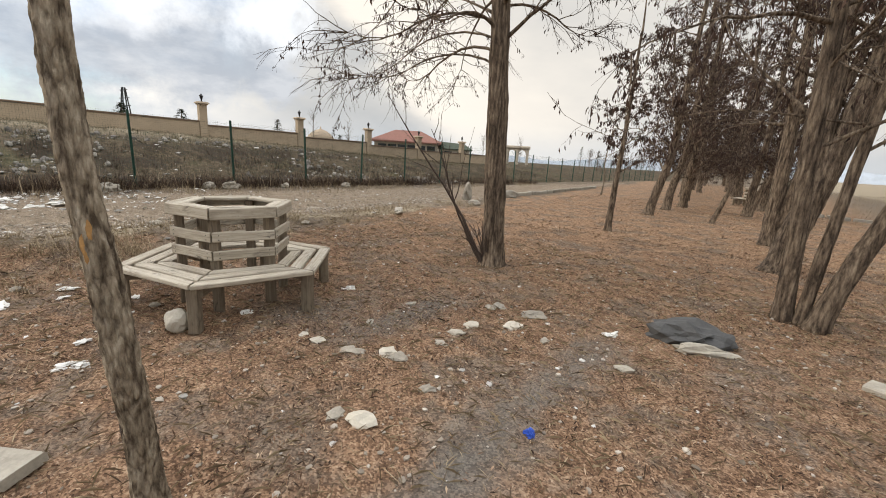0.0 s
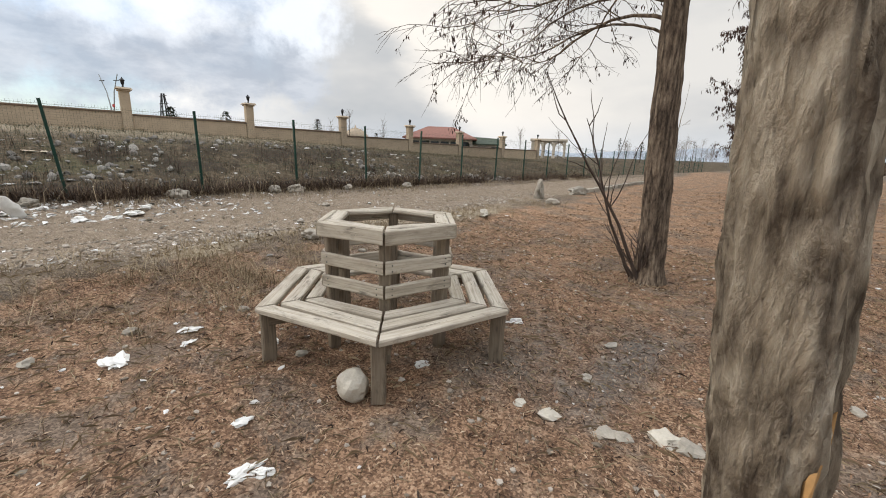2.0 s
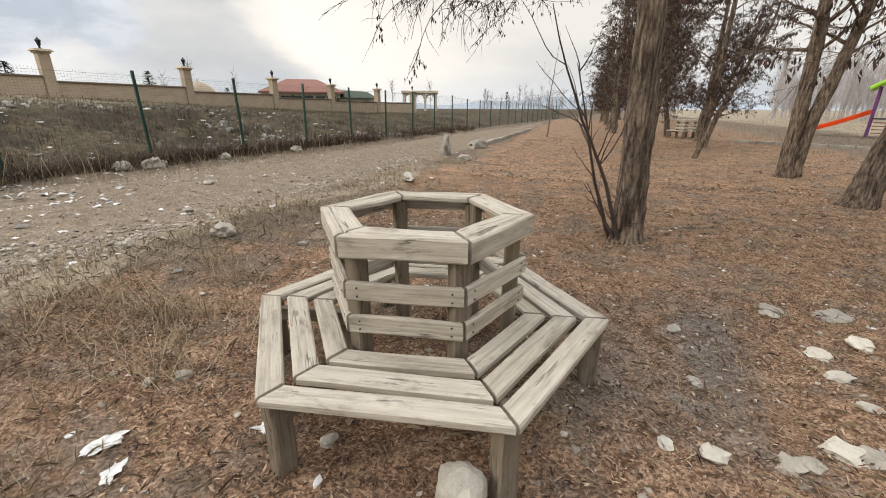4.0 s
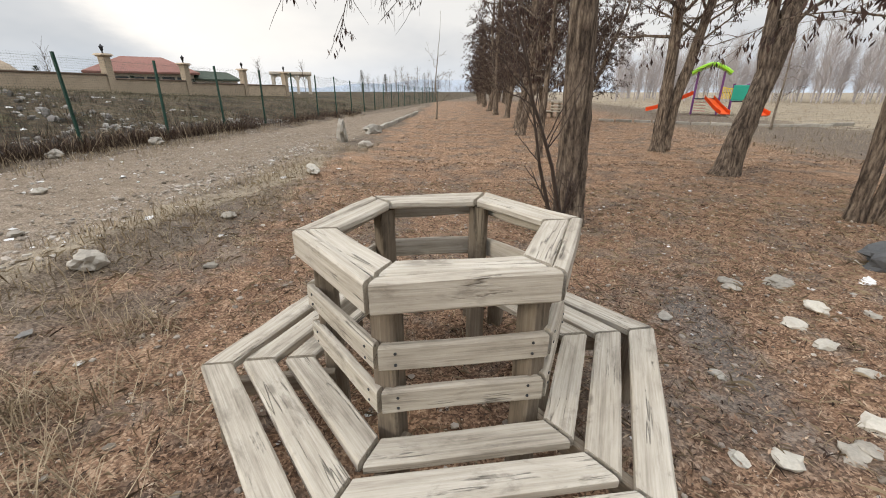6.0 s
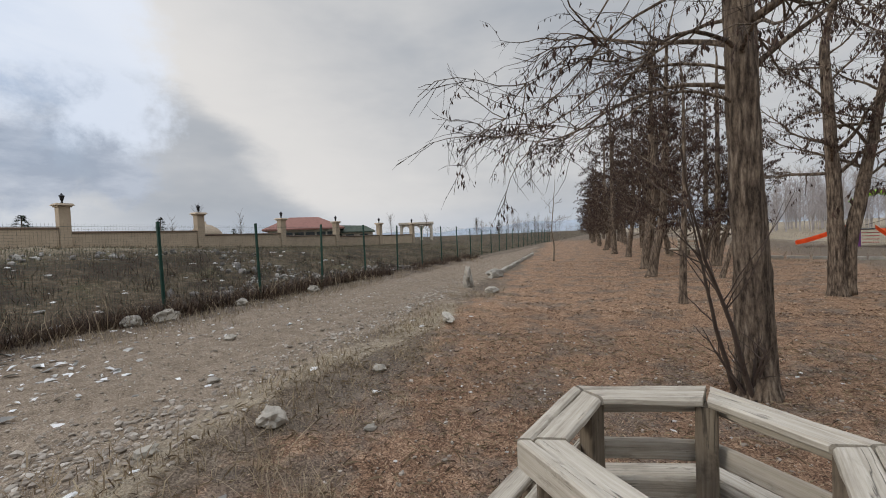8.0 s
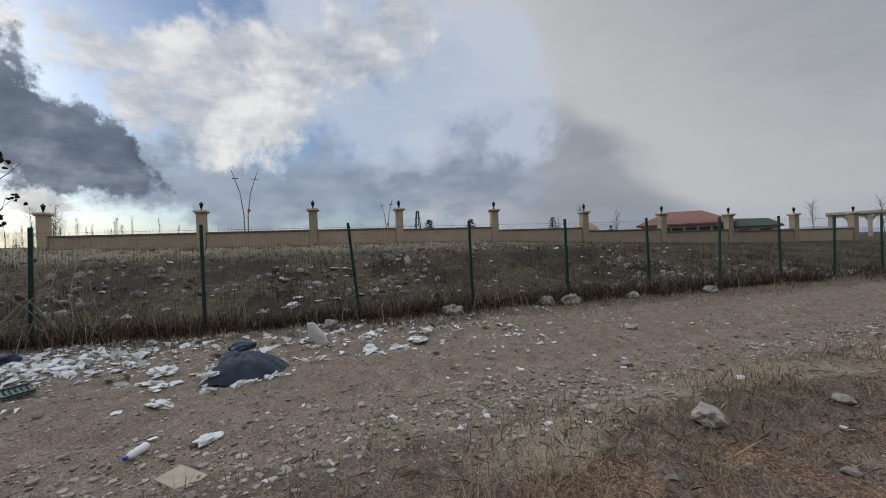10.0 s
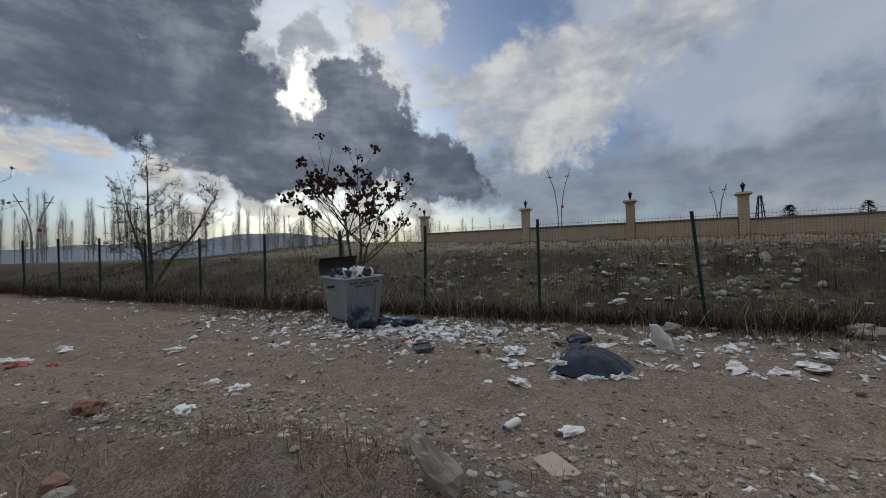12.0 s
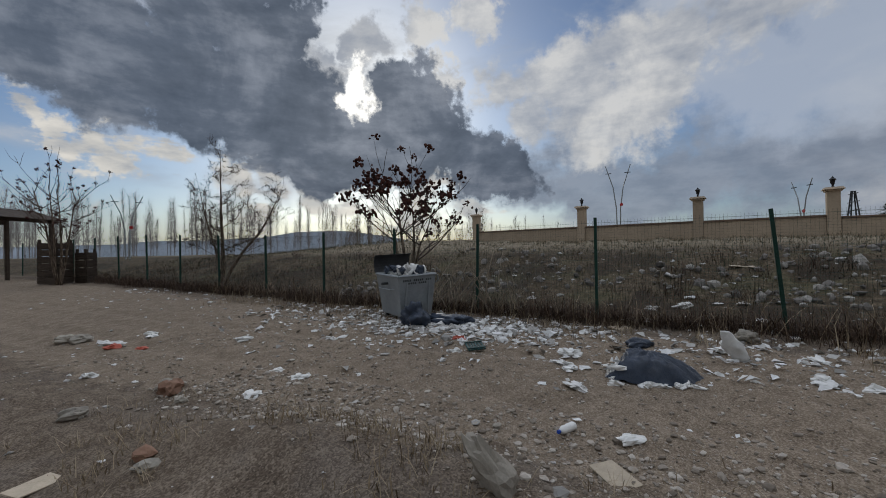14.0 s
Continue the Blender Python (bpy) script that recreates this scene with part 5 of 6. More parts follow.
def playground(x, y, turn):
    pg = thing("playground_frame", pose(x, y, on_ground(x, y), 0, 0, turn) @ Matrix.Scale(0.82, 4), "bright climbing frame with orange slides and a green roof", "playground")
    for px, py in ((-1.0, -0.8), (1.0, -0.8), (-1.0, 0.8), (1.0, 0.8)):
        part("post", upright(3.6, 0.14), PAINT["purple"], pg, m=Matrix.Translation((px, py, 0)))
    for px, py in ((1.9, -0.8), (2.9, -0.8), (1.9, 0.8), (2.9, 0.8)):
        part("post", upright(2.6, 0.13), PAINT["purple"], pg, m=Matrix.Translation((px, py, 0)))
    part("deck", Buf().box((2.1, 1.7, 0.08), Matrix.Translation((0, 0, 1.35))), PAINT["black"], pg)
    part("deck", Buf().box((1.1, 1.7, 0.08), Matrix.Translation((2.4, 0, 1.15))), PAINT["black"], pg)
    roof = Buf()
    for s in (-1, 1):
        for k in range(6):
            a0, a1 = k / 6, (k + 1) / 6
            z0, z1 = 4.35 - 0.75 * a0 ** 1.6, 4.35 - 0.75 * a1 ** 1.6
            for dz in (0, -0.28):
                q = [(s * 1.5 * a0, -1.2, z0 + dz), (s * 1.5 * a1, -1.2, z1 + dz), (s * 1.5 * a1, 1.2, z1 + dz), (s * 1.5 * a0, 1.2, z0 + dz)]
                roof.add(q, [(0, 1, 2, 3)])
    part("roof", roof, PAINT["lime"], pg)
    part("roof_arch", Buf().tube([(-1.6, -1.2, 3.5), (-1.0, -1.2, 3.95), (0, -1.2, 4.15), (1.0, -1.2, 3.95), (1.6, -1.2, 3.5)], [0.035] * 5, 8), PAINT["black"], pg)
    for sy in (-1.2, 1.2):
        for s in (-1, 1):
            part("roof_edge", Buf().tube([(s * 1.5 * k / 4, sy, 4.21 - 0.75 * (k / 4) ** 1.6) for k in range(5)], [0.15] * 5, 6), PAINT["lime"], pg)

    def slide(at, to, half, name="slide"):
        a, b = Vector(at), Vector(to)
        side = Vector((-(b - a).y, (b - a).x, 0)).normalized() * half
        buf = Buf()
        pts = []
        for i in range(9):
            u = i / 8
            p = a.lerp(b, u)
            p.z = b.z + (a.z - b.z) * (1 - u) ** 1.25
            pts += [p - side + Vector((0, 0, 0.28)), p - side, p + side, p + side + Vector((0, 0, 0.28))]
        pts += [p - Vector((0, 0, 0.05)) for p in pts]
        f = []
        for i in range(8):
            for k in range(3):
                f.append((i * 4 + k, i * 4 + k + 1, (i + 1) * 4 + k + 1, (i + 1) * 4 + k))
                f.append((36 + i * 4 + k, 36 + (i + 1) * 4 + k, 36 + (i + 1) * 4 + k + 1, 36 + i * 4 + k + 1))
        part(name, buf.add(pts, f), PAINT["orange"], pg)

    slide((-1.1, 0, 1.75), (-4.8, -0.6, 0.25), 0.42)
    slide((0.2, -0.9, 1.4), (1.6, -3.2, 0.2), 0.40)
    slide((3.0, -0.4, 1.3), (4.4, -1.7, 0.1), 0.5)
    slide((3.0, 0.6, 1.3), (4.7, -0.5, 0.1), 0.45)
    part("panel", Buf().box((1.1, 0.08, 1.25), Matrix.Translation((2.4, -0.86, 1.85)), bevel=0.03), PAINT["teal"], pg)
    for i in range(7):
        part("bar", upright(0.9, 0.06), PAINT["yellow"], pg, m=Matrix.Translation((1.1 + i * 0.12, -0.8, 1.35)))
    part("hand_rail", Buf().tube([(1.05, -0.8, 2.3), (1.9, -0.8, 2.15)], [0.04, 0.04], 8), PAINT["yellow"], pg)
    part("arch", Buf().tube([(1.0, 0.8, 1.4), (1.2, 0.8, 1.9), (1.7, 0.8, 1.9), (1.9, 0.8, 1.2)], [0.05] * 4, 8), PAINT["black"], pg)
    for i in range(5):
        part("rung", Buf().tube([(-0.9, 0.85 + 0.25 * i, 1.3 - 0.27 * i), (0.1, 0.85 + 0.25 * i, 1.3 - 0.27 * i)], [0.03, 0.03], 6), PAINT["red"], pg)
    return pg


playground(14.7, 33.7, -30)


# ---- beyond the wall ----
def at_yaw(yaw, dist, eye=(-4.0, 0.4)):
    return eye[0] - math.sin(radians(yaw)) * dist, eye[1] + math.cos(radians(yaw)) * dist


def pavilion(x, y, turn, length, depth, z0, eaves, ridge):
    house = thing("house", pose(x, y, z0, 0, 0, turn), "low cream building with a hipped red tile roof beyond the wall", "building")
    part("wall", Buf().box((length, depth, eaves), Matrix.Translation((0, 0, eaves / 2))), CREAM, house)
    hw, hd = length / 2 + 0.8, depth / 2 + 0.8
    rl = length / 2 - depth / 2 + 1
    r = Buf().add([(-hw, -hd, eaves), (hw, -hd, eaves), (hw, hd, eaves), (-hw, hd, eaves), (-rl, 0, ridge), (rl, 0, ridge), (-hw, -hd, eaves - 0.25), (hw, -hd, eaves - 0.25), (hw, hd, eaves - 0.25), (-hw, hd, eaves - 0.25)],
                  [(0, 1, 5, 4), (1, 2, 5), (2, 3, 4, 5), (3, 0, 4), (6, 7, 1, 0), (7, 8, 2, 1), (8, 9, 3, 2), (9, 6, 0, 3), (9, 8, 7, 6)])
    part("roof", r, ROOF, house)
    for i in range(6):
        w = part("window", Buf().box((1.5, 0.12, 1.2), Matrix.Translation(((i - 2.5) * length / 6.6, -depth / 2 - 0.03, eaves * 0.6))), GLASSY, house)
        part("window_frame", Buf().box((1.7, 0.08, 0.1), Matrix.Translation(((i - 2.5) * length / 6.6, -depth / 2 - 0.06, eaves * 0.6 - 0.66))), CREAM, w)


hx, hy = at_yaw(35.4, 80)
pavilion(hx, hy, 35, 12, 9, 1.0, 3.1, 5.3)
ax, ay = at_yaw(29.6, 80)
annex = thing("garden_building", pose(ax, ay, 1.0, 0, 0, 30), "long low building under a dark green roof beside the house", "building")
part("wall", Buf().box((8.2, 6.0, 2.3), Matrix.Translation((0, 0, 1.15))), CREAM, annex)
part("roof", Buf().add([(-4.6, -3.5, 2.3), (4.6, -3.5, 2.3), (4.6, 3.5, 2.3), (-4.6, 3.5, 2.3), (-3.4, 0, 3.7), (3.0, 0, 3.4), (-4.6, -3.5, 2.1), (4.6, -3.5, 2.1), (4.6, 3.5, 2.1), (-4.6, 3.5, 2.1)],
                   [(0, 1, 5, 4), (1, 2, 5), (2, 3, 4, 5), (3, 0, 4), (6, 7, 1, 0), (7, 8, 2, 1), (8, 9, 3, 2), (9, 6, 0, 3), (9, 8, 7, 6)]), plain("dark_green_roof", (0.06, 0.075, 0.055), 0.8, 0, 2, 0.3), annex)
for i in range(3):
    part("window", Buf().box((1.4, 0.12, 1.0), Matrix.Translation(((i - 1) * 2.5, -3.02, 1.3))), GLASSY, annex)
gx, gy = at_yaw(20.5, 75)
gate = thing("arched_kiosk", pose(gx, gy, 0.6, 0, 0, 20), "small cream kiosk with open arches", "kiosk")
part("roof", Buf().box((6.2, 4.2, 0.45), Matrix.Translation((0, 0, 3.6)), bevel=0.08), CREAM, gate)
for px in (-2.7, -0.9, 0.9, 2.7):
    for py in (-1.7, 1.7):
        part("pillar", upright(3.4, 0.4), CREAM, gate, m=Matrix.Translation((px, py, 0)))
for px in (-1.8, 0, 1.8):
    part("arch", Buf().tube([(px - 0.8, -1.7, 2.6), (px - 0.5, -1.7, 3.1), (px, -1.7, 3.3), (px + 0.5, -1.7, 3.1), (px + 0.8, -1.7, 2.6)], [0.16] * 5, 6), CREAM, gate)
dx, dy = at_yaw(46.8, 62)
dome = thing("domed_building", pose(dx, dy, 1.0), "small pinkish domed building behind the wall", "building")
part("wall", Buf().tube([(0, 0, 0), (0, 0, 2.0)], [1.9, 1.9], 12), PLASTER, dome)
part("dome", Buf().tube([(0, 0, 2.0), (0, 0, 2.5), (0, 0, 3.0), (0, 0, 3.4), (0, 0, 3.6), (0, 0, 4.0)], [2.0, 1.85, 1.4, 0.8, 0.15, 0.03], 16), PLASTER, dome, smooth=True)


def conifer(x, y, z, h, w, seed):
    r = random.Random(seed)
    root = thing("conifer", pose(x, y, z), "small dark evergreen tree behind the wall", "tree", "evergreens")
    part("trunk", Buf().tube([(0, 0, 0), (0, 0, h)], [0.09, 0.02], 8), BARK, root)
    b = Buf()
    for i in range(420):
        u = r.random() ** 0.8
        a = r.uniform(0, 6.283)
        rad = w * (1 - u) * r.uniform(0.3, 1.0) + 0.05
        p = Vector((math.cos(a) * rad, math.sin(a) * rad, 0.2 + u * (h - 0.2)))
        out = Vector((math.cos(a), math.sin(a), r.uniform(-0.5, 0.3))) * r.uniform(0.12, 0.3)
        s = Vector((-math.sin(a), math.cos(a), 0)) * r.uniform(0.05, 0.12)
        b.add([p - s, p + s, p + out], [(0, 1, 2)])
    tagged(part("needle_crown", b, NEEDLES, root), kind="stuff")


for i, (yaw, dist, h, w) in enumerate(((51.2, 40, 2.6, 1.0), (43.8, 52, 2.4, 1.0), (62.2, 36, 2.2, 1.2), (36.5, 50, 1.7, 1.0), (31, 55, 1.6, 1.0), (68, 33, 1.9, 1.3), (9, 70, 3.2, 1.2), (12, 95, 4.5, 1.5), (4, 110, 5, 3))):
    x, y = at_yaw(yaw, dist)
    conifer(x, y, float(ground_z(x, y)), h, w, 60 + i)


def twin_lamp(yaw, dist, h, turn):
    x, y = at_yaw(yaw, dist, (-5.3, 0.0))
    lamp = thing("street_lamp", pose(x, y, float(ground_z(x, y)), 0, 0, turn), "tall grey street lamp with two curved arms", "street lamp", "street lamps")
    for s in (-1, 1):
        arm = part("arm", Buf().tube([(s * 0.15, 0, 0), (s * 0.2, 0, h * 0.45), (s * 0.5, 0, h * 0.72), (s * 1.25, 0, h)], [0.07, 0.06, 0.05, 0.04], 8), GALV, lamp)
        part("lamp_head", Buf().box((0.6, 0.14, 0.07), pose(s * 0.95, 0, h * 0.9, 0, 0, 0), bevel=0.02), DARK_STEEL, arm)
    part("sign_disc", Buf().tube([(0.3, -0.08, h * 0.5), (0.3, -0.12, h * 0.5)], [0.17, 0.17], 16), PAINT["red"], lamp)


twin_lamp(90.9, 48, 8.6, 90)
twin_lamp(152.3, 50, 6.2, 150)
twin_lamp(72.8, 52, 6.0, 20)
px, py = at_yaw(69, 210, (-5.3, 0))
pylon = thing("power_pylon", pose(px, py, 0.0), "distant steel lattice power pylon", "pylon")
for sx, sy in ((-1, -1), (1, -1), (1, 1), (-1, 1)):
    part("leg", Buf().tube([(sx * 2.2, sy * 2.2, 0), (sx * 0.4, sy * 0.4, 21)], [0.30, 0.22], 4), DARK_STEEL, pylon)
for i, (z, w) in enumerate(((14, 5.0), (17, 4.2), (20, 3.2))):
    part("cross_arm", Buf().box((w * 2, 0.3, 0.25), Matrix.Translation((0, 0, z))), DARK_STEEL, pylon)
for i in range(8):
    z, k = 2.4 * i, 2.2 - 1.8 * 2.4 * i / 21
    k2 = 2.2 - 1.8 * 2.4 * (i + 1) / 21
    part("brace", Buf().tube([(-k, -k, z), (k2, -k2, z + 2.4)], [0.08, 0.08], 4).tube([(k, -k, z), (-k2, -k2, z + 2.4)], [0.08, 0.08], 4), DARK_STEEL, pylon)


# ---- trees along the fence to the south ----
def seedy_tree(x, y, h, spread, seed, stems, heads, label, head=0.12):
    r = random.Random(seed)
    root = thing("tree", pose(x, y, on_ground(x, y) - 0.05), label, "tree", "trees by the fence")
    clumps, twigs = Buf(), Buf()
    for s in range(stems):
        a = 6.283 * s / stems + r.uniform(-0.5, 0.5)
        lean = r.uniform(0.04, 0.26)
        path = wander((math.cos(a) * 0.07, math.sin(a) * 0.07, 0), (math.cos(a) * lean, math.sin(a) * lean, 1), h * r.uniform(0.75, 0.95), 12, r, 0.07, 0.02)
        part("trunk", Buf().tube(path, [0.062 * (1 - 0.8 * i / 12) for i in range(13)], 10, 0.08, seed), BARK, root, smooth=True)
        for k in range(9):
            p, d = along(path, 0.38 + 0.6 * (k + r.random()) / 9)
            b = r.uniform(0, 6.283)
            out = Vector((math.cos(b), math.sin(b), r.uniform(0.2, 0.9)))
            limb = wander(p, out, spread * r.uniform(0.35, 0.8), 7, r, 0.16, 0.06)
            twigs.tube(limb, [0.022 * (1 - 0.75 * i / 7) for i in range(8)], 5, cap=False)
            for j in range(4):
                q, e = along(limb, r.uniform(0.35, 0.99))
                tw = wander(q, e + Vector((r.uniform(-0.8, 0.8), r.uniform(-0.8, 0.8), r.uniform(-0.1, 0.6))), spread * r.uniform(0.12, 0.3), 4, r, 0.2, 0.04)
                twigs.tube(tw, [0.009, 0.008, 0.007, 0.005, 0.003], 4, cap=False)
                if r.random() < heads:
                    for c in range(r.randint(10, 16)):
                        o = Vector((r.gauss(0, 1), r.gauss(0, 1), r.gauss(0, 0.8))) * head * 0.42
                        clumps.lump(tw[-1] + o, [head * r.uniform(0.16, 0.34) for _ in range(3)], r.uniform(0, 60), 1, 0.5)
    tagged(part("limb", twigs, TWIG, root, smooth=True), kind="stuff")
    if clumps.v:
        tagged(part("seed_head", clumps, SUMAC, root, "dark reddish brown seed heads"), kind="stuff")


def umbrella_tree(x, y, h, spread, seed, label):
    """A small tree whose few stems fork into upward-curving branches, tipped with ragged dark seed heads."""
    r = random.Random(seed)
    root = thing("tree", pose(x, y, on_ground(x, y) - 0.05), label, "tree", "trees by the fence")
    clumps, twigs = Buf(), Buf()

    def head(at, size):
        for c in range(r.randint(7, 12)):
            o = Vector((r.gauss(0, 1), r.gauss(0, 1), r.gauss(0, 0.9))) * size * 0.45
            clumps.lump(at + o, [size * r.uniform(0.16, 0.40) for _ in range(3)], r.uniform(0, 60), 1, 0.7)

    def shoot(p, d, long, thick, level):
        path, q = [p.copy()], p.copy()
        steps = 7
        for i in range(steps):
            d = (d + Vector((r.uniform(-0.10, 0.10), r.uniform(-0.10, 0.10), r.uniform(0.0, 0.14)))).normalized()
            q = q + d * long / steps
            path.append(q.copy())
        twigs.tube(path, [thick * (1 - 0.6 * i / steps) for i in range(steps + 1)], 6, cap=False)
        if level == 0 or r.random() < 0.35:
            if r.random() < 0.9:
                head(path[-1], r.uniform(0.10, 0.20))
        if level:
            for k in range(3 if level == 2 else r.randint(1, 3)):
                q, e = along(path, 0.35 + 0.6 * (k + r.random()) / 3.4)
                a = r.uniform(0, 6.283)
                side = (e + Vector((math.cos(a), math.sin(a), 0.1)) * r.uniform(0.6, 1.1)).normalized()
                shoot(q, side, long * r.uniform(0.45, 0.75), thick * 0.55, level - 1)

    for s, (ang, lean, top) in enumerate(((20, 0.05, 0.50), (140, 0.08, 0.46), (255, 0.22, 0.42), (75, 0.13, 0.36))):
        a = radians(ang)
        path = wander((math.cos(a) * 0.09, math.sin(a) * 0.09, 0), (math.cos(a) * lean, math.sin(a) * lean, 1), h * top, 10, r, 0.05, 0.02)
        part("trunk", Buf().tube(path, [0.062 * (1 - 0.5 * i / 10) for i in range(11)], 10, 0.08, seed), BARK, root, smooth=True)
        for k in range(4):
            b = a + (k - 1.5) * 1.35 + r.uniform(-0.3, 0.3)
            p, d = along(path, 0.99 if k < 2 else r.uniform(0.7, 0.95))
            shoot(p, Vector((math.cos(b), math.sin(b), 0.55)).normalized(), spread * r.uniform(0.5, 0.85), 0.024, 2)
    tagged(part("limb", twigs, TWIG, root, smooth=True), kind="stuff")
    tagged(part("seed_head", clumps, SUMAC, root, "dark reddish brown seed heads"), kind="stuff")


umbrella_tree(-16.1, -6.1, 5.2, 2.2, 31, "small tree with dark seed heads on bare branches behind the fence")
tree("tree", (-17.6, -16.3), [([(0, 0, 0), (-0.05, 0.0, 1.2), (0.05, 0.05, 2.8), (0.1, 0.1, 5.6)], 0.10, 0.008), ([(0.1, 0.1, 0), (-0.3, 0.7, 1.3), (-0.8, 1.6, 2.6), (-1.2, 2.3, 4.2)], 0.085, 0.008), ([(0, -0.1, 0), (0.1, -0.2, 1.4), (0.3, -0.6, 3.0), (0.4, -0.9, 4.4)], 0.07, 0.008)],
     "leafless forked tree standing behind the fence", 35, 1.3, 22, 1.9, 10, 0.03, BARK, 10, 0.03, "trees by the fence", fine=7, twig_r=1.3, lead=0.7)
seedy_tree(-14.9, -23.6, 5.2, 2.6, 37, 4, 0.5, "leafless tree with a few seed heads by the shed", 0.09)
sap = random.Random(77)
for yaw, dist, h in ((47.5, 55, 5.0), (43, 60, 4.5), (24, 62, 4.2), (50, 70, 4.5), (19, 66, 4)):
    x, y = at_yaw(yaw, dist)
    root = thing("sapling", pose(x, y, float(ground_z(x, y))), "slender leafless young tree beyond the wall", "tree", "saplings beyond the wall")
    p = wander((0, 0, 0), (0, 0, 1), h, 10, sap, 0.05)
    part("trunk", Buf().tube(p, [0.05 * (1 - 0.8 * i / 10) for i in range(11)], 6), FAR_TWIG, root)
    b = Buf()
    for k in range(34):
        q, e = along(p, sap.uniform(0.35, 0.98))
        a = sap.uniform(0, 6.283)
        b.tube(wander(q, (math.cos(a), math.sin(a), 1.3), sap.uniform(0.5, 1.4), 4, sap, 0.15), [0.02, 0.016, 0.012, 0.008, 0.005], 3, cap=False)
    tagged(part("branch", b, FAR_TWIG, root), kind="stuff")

# thin young tree by the track far along
young = tree("tree", (-5.2, 26.6), [([(0, 0, 0), (0.05, 0, 1.0), (-0.05, 0, 2.0), (0.1, 0, 3.6)], 0.05, 0.02)], "small bare tree beside the track", 44, 0.7, 9, 1.5, 7, 0.0, BARK_PALE, 8, 0.0, "saplings")
copy_thing(young, pose(10.1, 20.2, on_ground(10.1, 20.2), 0, 0, 70))


# ---- timber shed ----
def shed(x, y, turn):
    s = thing("timber_shed", pose(x, y, on_ground(x, y), 0, 0, turn), "dark open timber shed with a low pitched roof", "shed")
    for px in (-2.4, 0, 2.4):
        for py in (-1.6, 1.6):
            part("post", upright(3.3, 0.14), SHED_WOOD, s, m=Matrix.Translation((px, py, 0)))
    for sgn in (-1, 1):
        for i in range(12):
            part("roof_board", Buf().box((2.15, 0.48, 0.035), bevel=0.006), SHED_WOOD, s, m=pose(-2.8 + i * 0.51, sgn * 0.98, 3.62, sgn * -17, 0, 0) @ Matrix.Rotation(radians(90), 4, "Z"))
    for py in (-1.6, 1.6):
        part("beam", Buf().box((5.6, 0.12, 0.2), Matrix.Translation((0, py, 3.25)), bevel=0.01), SHED_WOOD, s)
    return s


shed(-14.6, -31.2, 24)


def board_crate(x, y, turn, w, h, n, label):
    c = thing("board_enclosure", pose(x, y, on_ground(x, y), 0, 0, turn), label, "enclosure", "board enclosures")
    for k in range(4):
        a = Matrix.Rotation(math.pi / 2 * k, 4, "Z")
        for i in range(n):
            part("board", Buf().box((w, 0.03, h / n * 0.9), bevel=0.004), SHED_WOOD, c, m=a @ pose(0, -w / 2 - 0.017, h * (i + 0.5) / n, 0, 0, rng.uniform(-1, 1)))
        part("corner_post", upright(h + 0.15, 0.09), SHED_WOOD, c, m=a @ Matrix.Translation((w / 2 - 0.05, -w / 2 + 0.05, 0)))


board_crate(-15.1, -24.4, 24, 0.85, 1.9, 6, "dark weathered board enclosure beside the shed")
board_crate(-16.1, -24.0, 20, 0.55, 1.5, 4, "narrow brown board enclosure by the fence")


# ---- strewn ground cover ----
LEAVES = islands("dead_leaves", ((0.05, (0.035, 0.022, 0.016)), (0.35, (0.13, 0.074, 0.048)), (0.6, (0.29, 0.175, 0.112)), (0.82, (0.47, 0.345, 0.24)), (1.0, (0.70, 0.61, 0.49))))
PALE_LEAVES = islands("pale_leaves", ((0.05, (0.10, 0.06, 0.038)), (0.4, (0.27, 0.165, 0.10)), (0.7, (0.43, 0.29, 0.185)), (1.0, (0.66, 0.54, 0.41))))
GRAVEL = islands("gravel", ((0.05, (0.17, 0.14, 0.11)), (0.5, (0.33, 0.285, 0.235)), (0.85, (0.50, 0.45, 0.39)), (1.0, (0.70, 0.66, 0.60))))
STRAW = islands("dry_grass", ((0.05, (0.15, 0.11, 0.07)), (0.5, (0.29, 0.22, 0.14)), (1.0, (0.46, 0.38, 0.26))))
WEED = islands("dead_weeds", ((0.05, (0.035, 0.025, 0.018)), (0.5, (0.09, 0.062, 0.042)), (0.85, (0.18, 0.13, 0.085)), (1.0, (0.32, 0.25, 0.17))))
BRUSH = islands("dead_brush", ((0.05, (0.022, 0.014, 0.010)), (0.5, (0.065, 0.040, 0.027)), (0.85, (0.13, 0.085, 0.055)), (1.0, (0.26, 0.19, 0.125))))
BITS = islands("white_litter", ((0.05, (0.22, 0.21, 0.19)), (0.3, (0.45, 0.43, 0.40)), (0.6, (0.66, 0.65, 0.63)), (0.93, (0.8, 0.8, 0.79)), (0.96, (0.35, 0.12, 0.10)), (0.985, (0.08, 0.13, 0.25))), 0.6)
RUBBLE = islands("rubble", ((0.05, (0.10, 0.09, 0.08)), (0.5, (0.24, 0.22, 0.20)), (0.85, (0.42, 0.40, 0.36)), (1.0, (0.68, 0.66, 0.62))))


def height_at(xs, ys):
    z = ground_z(xs, ys)
    out = np.empty(len(xs))
    for i in range(len(xs)):
        big = max(0.0, min(1.0, (fence_x(ys[i]) - xs[i] - 1.5) / 3))
        out[i] = z[i] + lumpy(xs[i], ys[i]) * (1 + 3.0 * big)
    return out


def stuff(name, verts, faces, mat, label, category):
    me = bpy.data.meshes.new(name)
    me.from_pydata(verts, [], faces)
    me.update()
    me.materials.append(mat)
    return tagged(new(name, me), label, category, kind="stuff")


